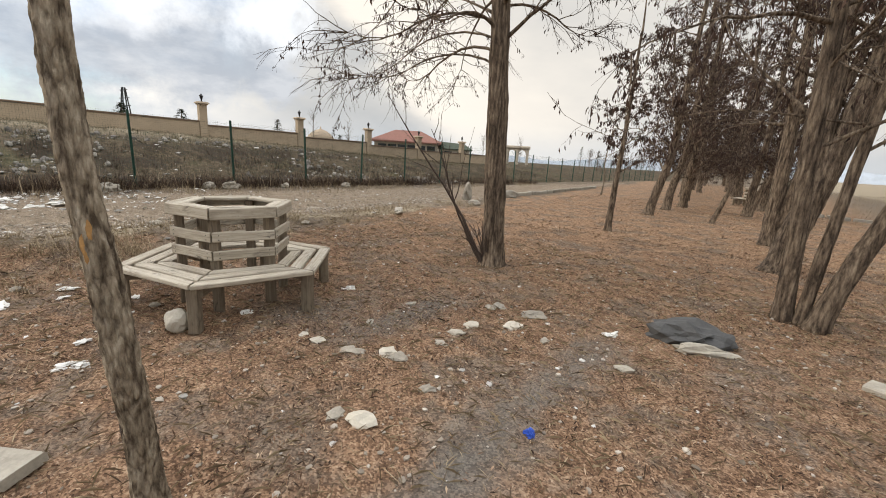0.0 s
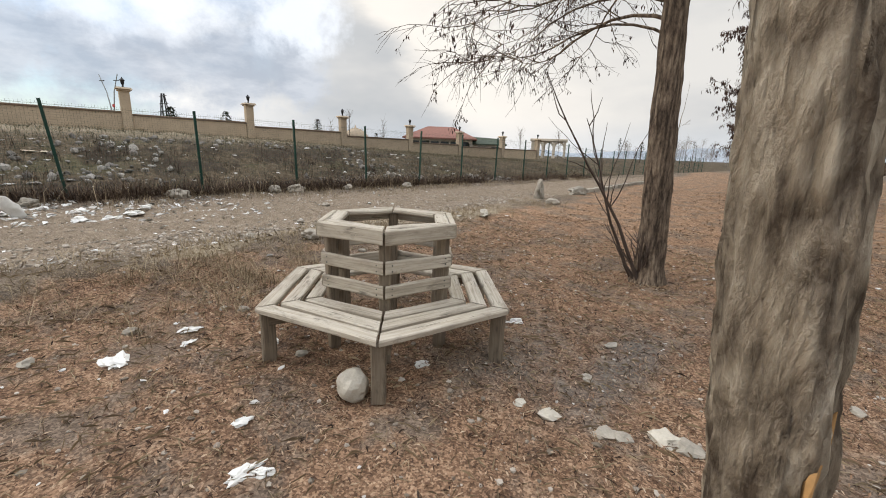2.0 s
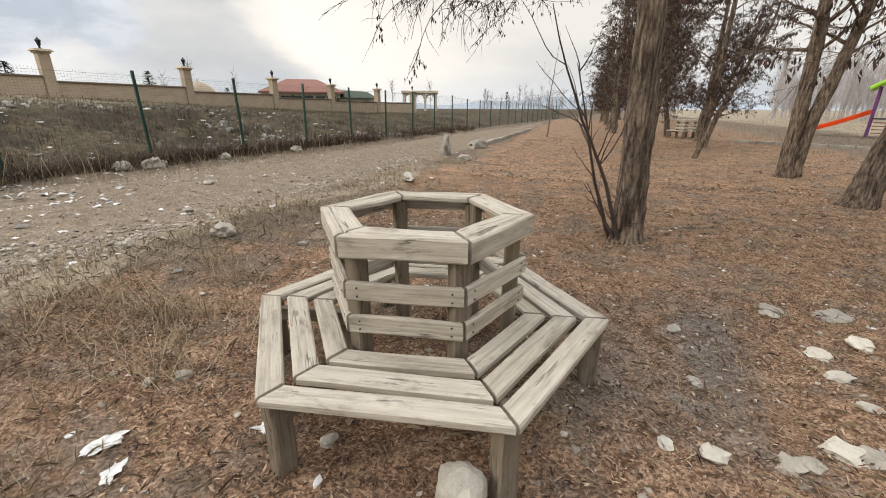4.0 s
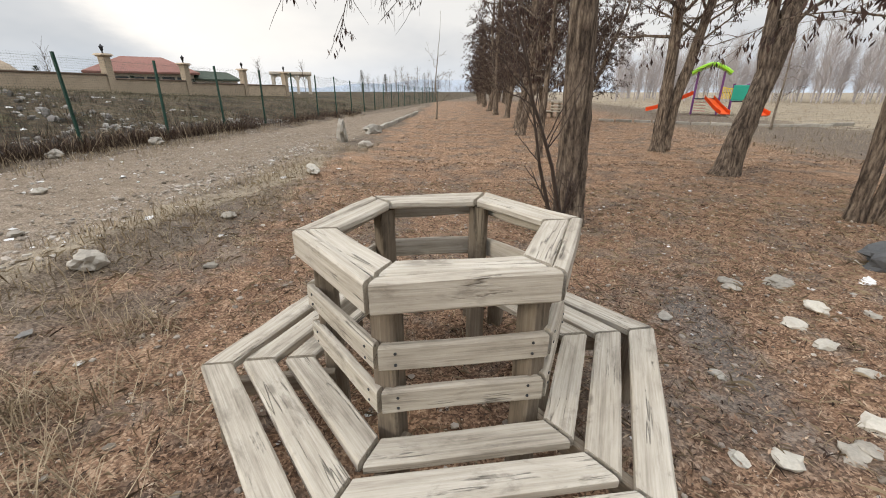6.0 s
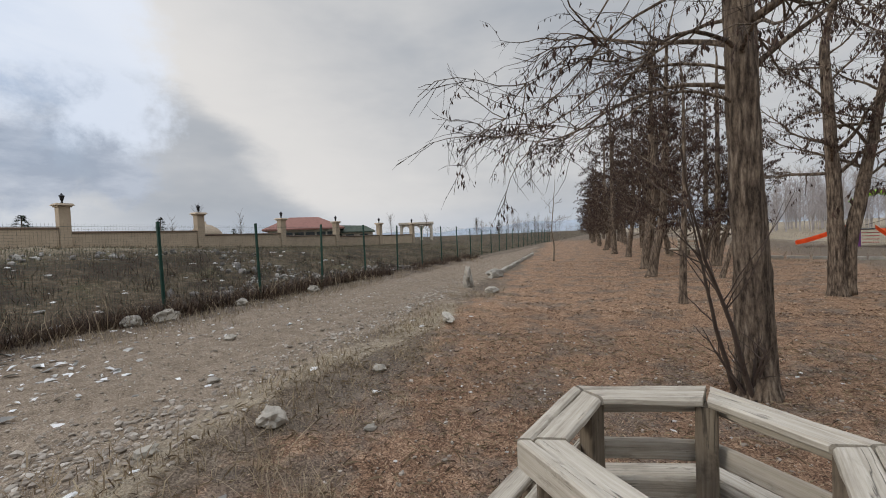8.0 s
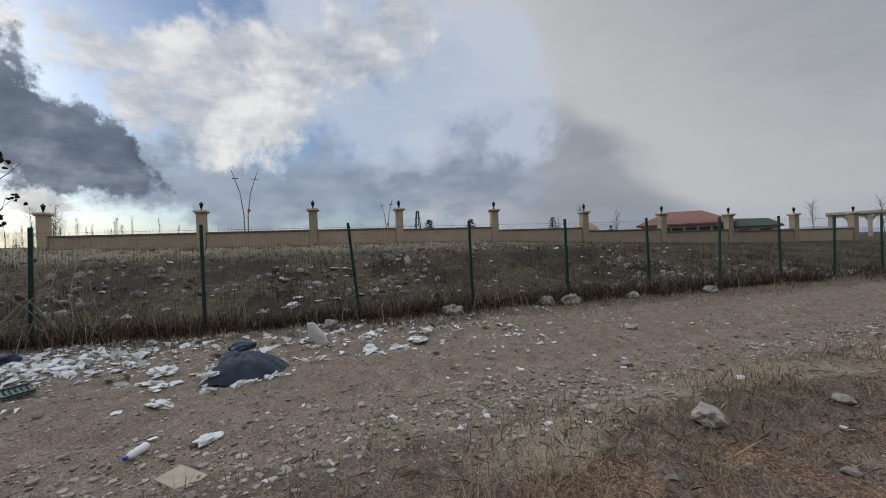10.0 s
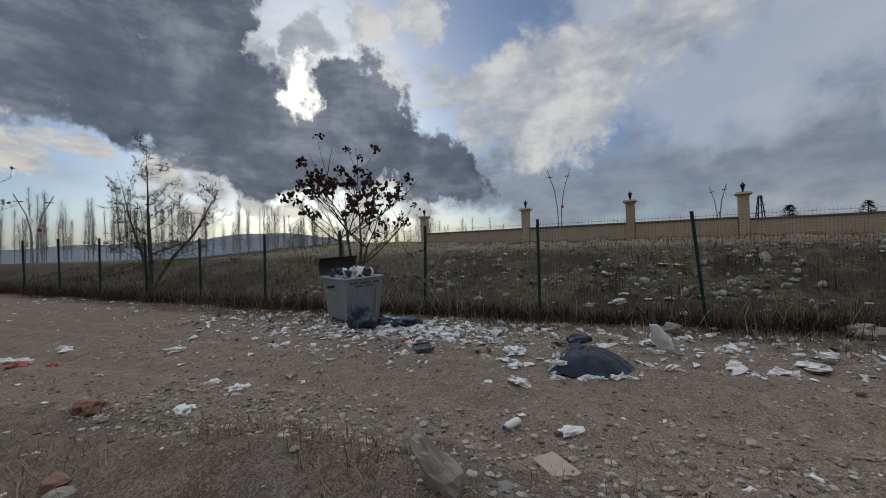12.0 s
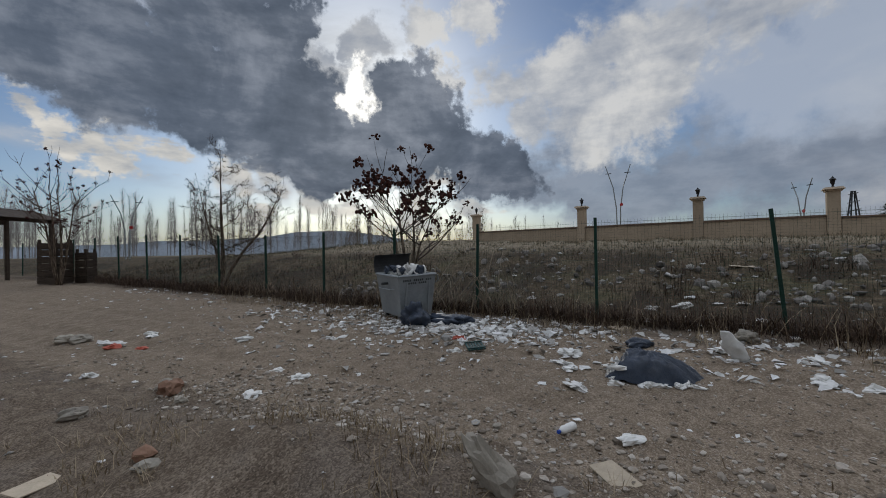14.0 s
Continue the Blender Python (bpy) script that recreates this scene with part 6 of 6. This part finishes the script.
def strew_leaves(name, xs, ys, lengths, ratio, mat, label, category, seed, lift=0.006, curl=0.35):
    """Many small curled leaves: each a strip bent along its middle."""
    g = np.random.RandomState(seed)
    n = len(xs)
    zs = height_at(xs, ys) + lift + g.uniform(0, 0.012, n)
    a = g.uniform(0, 2 * np.pi, n)
    tilt = g.normal(0, 0.35, n)
    ux, uy, uz = np.cos(a) * np.cos(tilt), np.sin(a) * np.cos(tilt), np.sin(tilt)
    vx, vy = -np.sin(a), np.cos(a)
    half = lengths / 2
    w = half * ratio * g.uniform(0.6, 1.3, n)
    up = half * g.uniform(-curl, curl, n)
    c = np.stack([xs, ys, zs], 1)
    u = np.stack([ux, uy, uz], 1) * half[:, None]
    v = np.stack([vx, vy, g.uniform(-0.4, 0.4, n)], 1) * w[:, None]
    k = np.zeros((n, 3))
    k[:, 2] = np.abs(up)
    verts = np.stack([c - u, c + v + k, c + u, c - v + k], 1).reshape(-1, 3)
    base = np.arange(n)[:, None] * 4
    faces = np.concatenate([base + [0, 1, 2], base + [0, 2, 3]], 1).reshape(-1, 3)
    return stuff(name, verts.tolist(), faces.tolist(), mat, label, category)


def strew_stones(name, xs, ys, sizes, mat, label, category, seed, flat=0.6, jag=0.34):
    """Many small angular stones."""
    g = np.random.RandomState(seed)
    n = len(xs)
    zs = height_at(xs, ys)
    base, tris = LUMPS[1]
    ico = np.array([tuple(p) for p in base])
    keep = len(ico)
    jit = 1 + g.uniform(-jag, jag, (n, keep))
    sc = np.stack([sizes * g.uniform(0.7, 1.2, n), sizes * g.uniform(0.6, 1.0, n), sizes * flat * g.uniform(0.6, 1.2, n)], 1) / 2
    a = g.uniform(0, 2 * np.pi, n)
    p = ico[None] * jit[:, :, None] * sc[:, None, :]
    x = p[:, :, 0] * np.cos(a)[:, None] - p[:, :, 1] * np.sin(a)[:, None] + xs[:, None]
    y = p[:, :, 0] * np.sin(a)[:, None] + p[:, :, 1] * np.cos(a)[:, None] + ys[:, None]
    z = p[:, :, 2] + (zs + sizes * flat * 0.2)[:, None]
    verts = np.stack([x, y, z], 2).reshape(-1, 3)
    f = np.array(tris)
    faces = (f[None] + (np.arange(n) * keep)[:, None, None]).reshape(-1, 3)
    return stuff(name, verts.tolist(), faces.tolist(), mat, label, category)


def strew_blades(name, xs, ys, heights, width, mat, label, category, seed, lean=0.5):
    """Many thin dry stems: narrow bent triangles."""
    g = np.random.RandomState(seed)
    n = len(xs)
    zs = height_at(xs, ys) - 0.01
    a = g.uniform(0, 2 * np.pi, n)
    l = np.abs(g.normal(0, lean, n))
    s = np.stack([-np.sin(a), np.cos(a), np.zeros(n)], 1) * (width * g.uniform(0.6, 1.4, n))[:, None]
    c = np.stack([xs, ys, zs], 1)
    d = np.stack([np.cos(a) * l, np.sin(a) * l, np.ones(n)], 1) * heights[:, None]
    b = a + g.normal(0, 0.8, n)
    mid = c + d * 0.55
    tip = c + d + np.stack([np.cos(b), np.sin(b), -0.5 * np.ones(n)], 1) * (heights * g.uniform(0, 0.5, n))[:, None]
    verts = np.stack([c - s, c + s, mid + s * 0.8, mid - s * 0.8, tip], 1).reshape(-1, 3)
    base = np.arange(n)[:, None] * 5
    tri = np.concatenate([base + [0, 1, 2], base + [0, 2, 3], base + [3, 2, 4]], 1).reshape(-1, 3)
    return stuff(name, verts.tolist(), tri.tolist(), mat, label, category)


def patchy(xs, ys, scale, lo):
    """Keeps points where a slow pattern is high."""
    return np.array([noise.noise(Vector((x * scale, y * scale, 3.3))) > lo for x, y in zip(xs, ys)])


G = np.random.RandomState(9)
# leaf litter, thickest under the trees
n = 190000
xs, ys = G.uniform(-7.4, 3.4, n), -1.0 + 11.5 * G.rand(n) ** 1.35
keep = (G.rand(n) < smooth01((xs + 7.4 - 1.2 * smooth01((1.2 - ys) / 2.5)) / 0.9)) & (G.rand(n) > 0.8 * np.exp(-((xs + 0.78 - 0.11 * np.clip(ys - 2.2, 0, 3) ** 2) / 0.36) ** 2) * (ys < 4.8))
keep &= patchy(xs, ys, 0.8, -0.16) | (G.rand(n) < 0.35)
xs, ys = xs[keep], ys[keep]
strew_leaves("leaf_litter", xs, ys, 0.012 + 0.040 * G.rand(len(xs)) ** 1.6, 0.24, LEAVES, "reddish brown dead leaf litter under the trees", "leaf litter", 1)
n = 16000
xs, ys = G.uniform(-6.0, 6.0, n), 10 + 16 * G.rand(n) ** 1.3
strew_leaves("leaf_litter", xs, ys, G.uniform(0.04, 0.09, n), 0.4, PALE_LEAVES, "pale orange-brown dead leaf litter along the tree row", "leaf litter", 2)
n = 20000
xs, ys = G.uniform(-7.6, 3.0, n), -0.8 + 9 * G.rand(n) ** 1.3
strew_leaves("needle_litter", xs, ys, G.uniform(0.05, 0.14, n), 0.05, STRAW, "straw-coloured needles and stalks on the soil", "leaf litter", 3, 0.010, 0.3)
n = 700
xs, ys = G.uniform(-7.6, 2.0, n), -0.8 + 8 * G.rand(n)
strew_leaves("twig_litter", xs, ys, G.uniform(0.05, 0.15, n), 0.05, WEED, "dark broken twigs on the soil", "leaf litter", 4, 0.010, 0.2)
# gravel of the track
n = 20000
ys = -8 + 24 * G.rand(n)
lane = G.choice([0, 1, 2, 3], n, p=[0.3, 0.25, 0.2, 0.25])
xs = np.where(lane == 0, G.normal(-8.75, 0.35, n), np.where(lane == 1, G.normal(-10.3, 0.45, n), np.where(lane == 2, G.normal(-12.2, 0.5, n), G.uniform(-13, -7.4, n)))) + 0.02 * ys
strew_stones("gravel", xs, ys, 0.010 + 0.045 * G.rand(n) ** 4.5, GRAVEL, "loose pale gravel on the dirt track", "gravel", 5)
n = 5000
ys = -5 + 9 * G.rand(n)
xs = -7.6 - np.abs(G.normal(0.9, 0.55, n)) + 0.05 * ys
strew_stones("gravel", xs, ys, 0.012 + 0.075 * G.rand(n) ** 4.5, GRAVEL, "coarse pebbles on the berm beside the track", "gravel", 25)
n = 2200
ys = 2 + 11 * G.rand(n)
xs = -8.65 + 0.04 * ys + G.normal(0, 0.28, n)
strew_stones("gravel", xs, ys, 0.014 + 0.085 * G.rand(n) ** 5.0, GRAVEL, "pale stones pushed to the edge of the track", "gravel", 26)
n = 5000
xs, ys = G.uniform(-6.5, 3, n), G.uniform(-0.8, 9, n)
strew_stones("pebbles", xs, ys, 0.012 + 0.045 * G.rand(n) ** 3, GRAVEL, "small pale pebbles among the leaves", "gravel", 6)
# rubble and litter on the bank and along the fence
n = 6500
ys = -10 + 32 * G.rand(n)
past = 0.3 + 9 * G.rand(n) ** 1.7
xs = fence_x(ys) - past
keep = patchy(xs, ys, 0.30, 0.08)
xs, ys = xs[keep], ys[keep]
strew_stones("rubble", xs, ys, 0.03 + 0.27 * G.rand(len(xs)) ** 4.0, RUBBLE, "grey rubble and broken stones on the bank", "rubble", 7, 0.85)
n = 2000
u = G.rand(n) * 0.80
ys = np.where(u < 0.45, G.normal(-3.2, 1.9, n), np.where(u < 0.75, G.uniform(-18, 8, n), G.normal(2.4, 1.0, n)))
xs = fence_x(ys) + np.where(u < 0.45, 1.5 + G.normal(0.4, 0.8, n), np.where(u < 0.75, G.normal(1.4, 1.3, n), G.normal(2.2, 0.5, n)))
strew_stones("white_litter", xs, ys, 0.03 + 0.13 * G.rand(n) ** 2.8, BITS, "scattered white plastic and paper litter by the fence", "litter", 8, 0.35, 0.7)
n = 500
xs, ys = G.uniform(-13, -6.5, n), G.uniform(-10, 12, n)
strew_stones("white_litter", xs, ys, 0.02 + 0.10 * G.rand(n) ** 3, BITS, "small white litter scattered over the track", "litter", 9, 0.35, 0.7)
n = 260
xs, ys = G.uniform(-6.5, 2.5, n), G.uniform(-0.6, 8, n)
strew_stones("white_litter", xs, ys, 0.015 + 0.05 * G.rand(n) ** 2, BITS, "tiny white litter among the leaves", "litter", 10, 0.35)
n = 330
ys = G.uniform(-4, 20, n)
xs = fence_x(ys) - (0.5 + 7 * G.rand(n) ** 1.4)
strew_stones("white_litter", xs, ys, 0.04 + 0.28 * G.rand(n) ** 3, BITS, "white plastic litter caught on the bank", "litter", 12, 0.3, 0.7)
n = 1100
ys = np.where(G.rand(n) < 0.6, G.uniform(-9, -2, n), G.uniform(-2, 5, n))
xs = fence_x(ys) + 1.0 + np.abs(G.normal(0.0, 1.3, n))
strew_leaves("white_litter", xs, ys, 0.06 + 0.16 * G.rand(n) ** 2.5, 0.6, BITS, "torn paper and plastic film strewn by the fence", "litter", 34, 0.015, 0.5)
# the white heap beside the container
n = 430
xs, ys = G.normal(-12.75, 0.36, n), G.normal(-3.0, 0.95, n)
strew_stones("white_litter", xs, ys, 0.04 + 0.17 * G.rand(n) ** 1.5, BITS, "heap of white plastic scraps beside the container", "litter", 13, 0.55, 0.7)
# dry grass and weeds
n = 26000
ys = -22 + 40 * G.rand(n)
xs = fence_x(ys) + 0.55 - np.abs(G.normal(0, 0.6, n))
strew_blades("dry_weeds", xs, ys, 0.10 + 0.38 * G.rand(n) ** 1.8, 0.005, BRUSH, "matted dead brown undergrowth at the fence foot", "weeds", 35, 1.5)
n = 900
ys = -14 + 30 * G.rand(n)
xs = fence_x(ys) + G.normal(0.45, 0.35, n)
strew_blades("dry_grass", xs, ys, 0.25 + 0.55 * G.rand(n), 0.005, STRAW, "tall pale dead stalks along the fence", "grass", 36, 0.5)
n = 46000
ys = -30 + 60 * G.rand(n)
xs = fence_x(ys) + 0.9 - np.abs(G.normal(0, 1.3, n))
keep = patchy(xs, ys, 0.7, 0.02) | (G.rand(n) < 0.22)
xs, ys, n = xs[keep], ys[keep], int(keep.sum())
strew_blades("dry_weeds", xs, ys, 0.08 + 0.55 * G.rand(n) ** 2.2, 0.004, BRUSH, "dead brown weeds along the fence", "weeds", 14, 0.9)
n = 9000
ys = -12 + 40 * G.rand(n)
xs = fence_x(ys) + G.normal(1.3, 0.5, n)
keep = patchy(xs, ys, 0.8, 0.0)
xs, ys = xs[keep], ys[keep]
strew_blades("dry_grass", xs, ys, 0.06 + 0.22 * G.rand(len(xs)) ** 1.5, 0.004, STRAW, "straw-coloured dry grass beside the track", "grass", 15, 0.6)
n = 70000
ys = -32 + 72 * G.rand(n)
past = 0.5 + 15 * G.rand(n)
xs = fence_x(ys) - past
strew_blades("bank_grass", xs, ys, 0.05 + 0.22 * G.rand(n) ** 2, 0.006, islands("bank_grass", ((0.05, (0.045, 0.04, 0.024)), (0.4, (0.10, 0.088, 0.05)), (0.7, (0.18, 0.145, 0.09)), (1.0, (0.34, 0.275, 0.185)))), "rough winter grass covering the bank", "grass", 16, 0.7)
n = 6000
ys = -4 + 14 * G.rand(n)
xs = -7.65 + 0.03 * ys + G.normal(0, 0.4, n)
keep = patchy(xs, ys, 0.9, 0.05)
xs, ys = xs[keep], ys[keep]
strew_blades("dry_grass", xs, ys, 0.04 + 0.16 * G.rand(len(xs)) ** 1.6, 0.004, STRAW, "short dry grass on the crest of the berm", "grass", 33, 0.7)
# dead brushwood behind the container
brush = thing("brushwood", pose(-14.9, -3.6, on_ground(-14.9, -3.6)), "tangle of dead pale stems against the fence", "shrub")
rb = random.Random(6)
DRY_STEM = plain("dry_pale_stems", (0.30, 0.25, 0.19), 0.9, 0, 6, 0.35)
for i in range(64):
    o = (rb.uniform(-0.5, 0.5), rb.uniform(-1.6, 1.4), 0)
    p = wander(o, (rb.uniform(-0.4, 0.4), rb.uniform(-0.9, 0.9), 1), rb.uniform(0.6, 1.7), 6, rb, 0.24)
    part("stem", Buf().tube(p, [0.016, 0.015, 0.013, 0.012, 0.010, 0.007, 0.004], 4, cap=False), DRY_STEM, brush)
# dark brushy clumps over the bank and the verge
n = 420
ty = -26 + 48 * G.rand(n)
tx = fence_x(ty) + 1.2 - 7.5 * G.rand(n) ** 1.3
keep = patchy(tx, ty, 0.45, -0.05)
tx, ty = np.repeat(tx[keep], 34), np.repeat(ty[keep], 34)
strew_blades("brush_clumps", tx + G.normal(0, 0.16, len(tx)), ty + G.normal(0, 0.16, len(tx)), 0.10 + 0.55 * G.rand(len(tx)) ** 1.6, 0.0045, BRUSH, "dark dead brush in clumps on the bank", "weeds", 31, 0.7)
# tufts on the berm and the yard's edge
n = 520
tx, ty = G.normal(-7.1, 0.6, n), G.uniform(-5, 14, n)
keep = patchy(tx, ty, 0.7, -0.02)
tx, ty = np.repeat(tx[keep], 16), np.repeat(ty[keep], 16)
strew_blades("dry_grass", tx + G.normal(0, 0.06, len(tx)), ty + G.normal(0, 0.06, len(tx)), 0.04 + 0.14 * G.rand(len(tx)), 0.0025, STRAW, "low tufts of dry grass on the berm", "grass", 17, 0.9)
n = 30
tx, ty = np.repeat(G.normal(-6.3, 0.35, n), 60), np.repeat(G.normal(2.0, 0.7, n), 60)
strew_blades("dry_grass", tx + G.normal(0, 0.10, len(tx)), ty + G.normal(0, 0.10, len(tx)), 0.06 + 0.20 * G.rand(len(tx)), 0.0022, STRAW, "large tuft of dry grass near the track", "grass", 18, 1.0)
n = 30000
xs, ys = 5 + 60 * G.rand(n) ** 1.3, 4 + 75 * G.rand(n)
strew_blades("meadow_grass", xs, ys, 0.05 + 0.15 * G.rand(n), 0.008, STRAW, "short dry grass on the open meadow", "grass", 19, 0.6)


# ---- far woods and hills ----
def far_wood(name, spots, label, seed, upright_=1.6, branches=70, mat=None, thick=1.0):
    r = random.Random(seed)
    b = Buf()
    for x, y, h, w in spots:
        z = float(ground_z(x, y))
        p = wander((x, y, z), (0, 0, 1), h, 6, r, 0.03)
        b.tube(p, [h * 0.011 * thick * (1 - 0.85 * i / 6) for i in range(7)], 4, cap=False)
        for k in range(branches):
            u = r.uniform(0.12, 0.97)
            q, e = along(p, u)
            a = r.uniform(0, 6.283)
            d = Vector((math.cos(a), math.sin(a), upright_ * r.uniform(0.6, 1.2))).normalized() * w * r.uniform(0.5, 1.1) * (1.1 - u * 0.7)
            s = Vector((-math.sin(a), math.cos(a), 0)) * h * 0.0035 * thick
            m1 = q + d * 0.55
            b.add([q - s, q + s, m1], [(0, 1, 2)])
            for c in range(3):
                o = Vector((r.uniform(-0.5, 0.5), r.uniform(-0.5, 0.5), r.uniform(0.1, 0.8))) * w * 0.5
                t = q + d * r.uniform(0.2, 0.8)
                b.add([t - s * 0.6, t + s * 0.6, t + d * 0.3 + o], [(0, 1, 2)])
    stuff(name, b.v, b.f, mat or FAR_TWIG, label, "woods")


# no haze is rendered: the paleness of distance is put into this twig colour
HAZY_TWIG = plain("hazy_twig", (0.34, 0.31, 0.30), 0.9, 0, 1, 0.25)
r3 = random.Random(15)
spots = []
for i in range(160):
    x, y = at_yaw(r3.uniform(124, 166), r3.uniform(120, 170), (-5.3, 0))
    spots.append((x, y, r3.uniform(9, 19), r3.uniform(3.0, 4.6)))
for i in range(46):
    x, y = at_yaw(r3.uniform(96, 126), r3.uniform(90, 150), (-5.3, 0))
    spots.append((x, y, r3.uniform(5, 9), r3.uniform(1.6, 2.6)))
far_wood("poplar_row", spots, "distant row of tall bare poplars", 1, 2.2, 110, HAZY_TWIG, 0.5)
spots = []
for i in range(46):
    x, y = at_yaw(r3.uniform(108, 128), r3.uniform(34, 60), (-5.3, 0))
    spots.append((x, y, r3.uniform(1.8, 3.4), r3.uniform(1.2, 1.8)))
far_wood("bare_shrubs", spots, "bare bushes on the far side of the bank", 2, 0.9, 60)
spots = []
for i in range(420):
    x, y = at_yaw(r3.uniform(-78, -20), r3.uniform(85, 150), (-4, 0.5))
    spots.append((x, y, r3.uniform(6, 12), r3.uniform(2.6, 4.6)))
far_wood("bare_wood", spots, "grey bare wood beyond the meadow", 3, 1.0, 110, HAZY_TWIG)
spots = []
for i in range(60):
    x, y = at_yaw(r3.uniform(-9, 12), r3.uniform(110, 190), (-4, 0.5))
    spots.append((x, y, r3.uniform(3, 7), r3.uniform(2.0, 3.5)))
far_wood("bare_wood", spots, "low bare trees at the far end of the track", 4, 0.9, 50)

# snow colour with the blue-grey of distance haze painted into it
HILL = plain("hazy_snowy_hills", (0.46, 0.52, 0.60), 0.95, 0, 0.004, 0.25, 0.5)
hills = Buf()
pts, fs = [], []
N = 160
for i in range(N + 1):
    yaw = -80 + 330 * i / N
    x, y = at_yaw(yaw, 3000)
    e = 1.0 + 1.3 * noise.noise(Vector((yaw * 0.05, 1.7, 0))) + 0.6 * noise.noise(Vector((yaw * 0.17, 4.2, 0)))
    if 100 < yaw < 165:
        e += 2.3 * math.exp(-((yaw - 133) / 14) ** 2)
    pts += [(x, y, -60), (x * 1.02, y * 1.02, max(10.0, 3000 * math.tan(radians(e))))]
for i in range(N):
    fs.append((2 * i, 2 * i + 2, 2 * i + 3, 2 * i + 1))
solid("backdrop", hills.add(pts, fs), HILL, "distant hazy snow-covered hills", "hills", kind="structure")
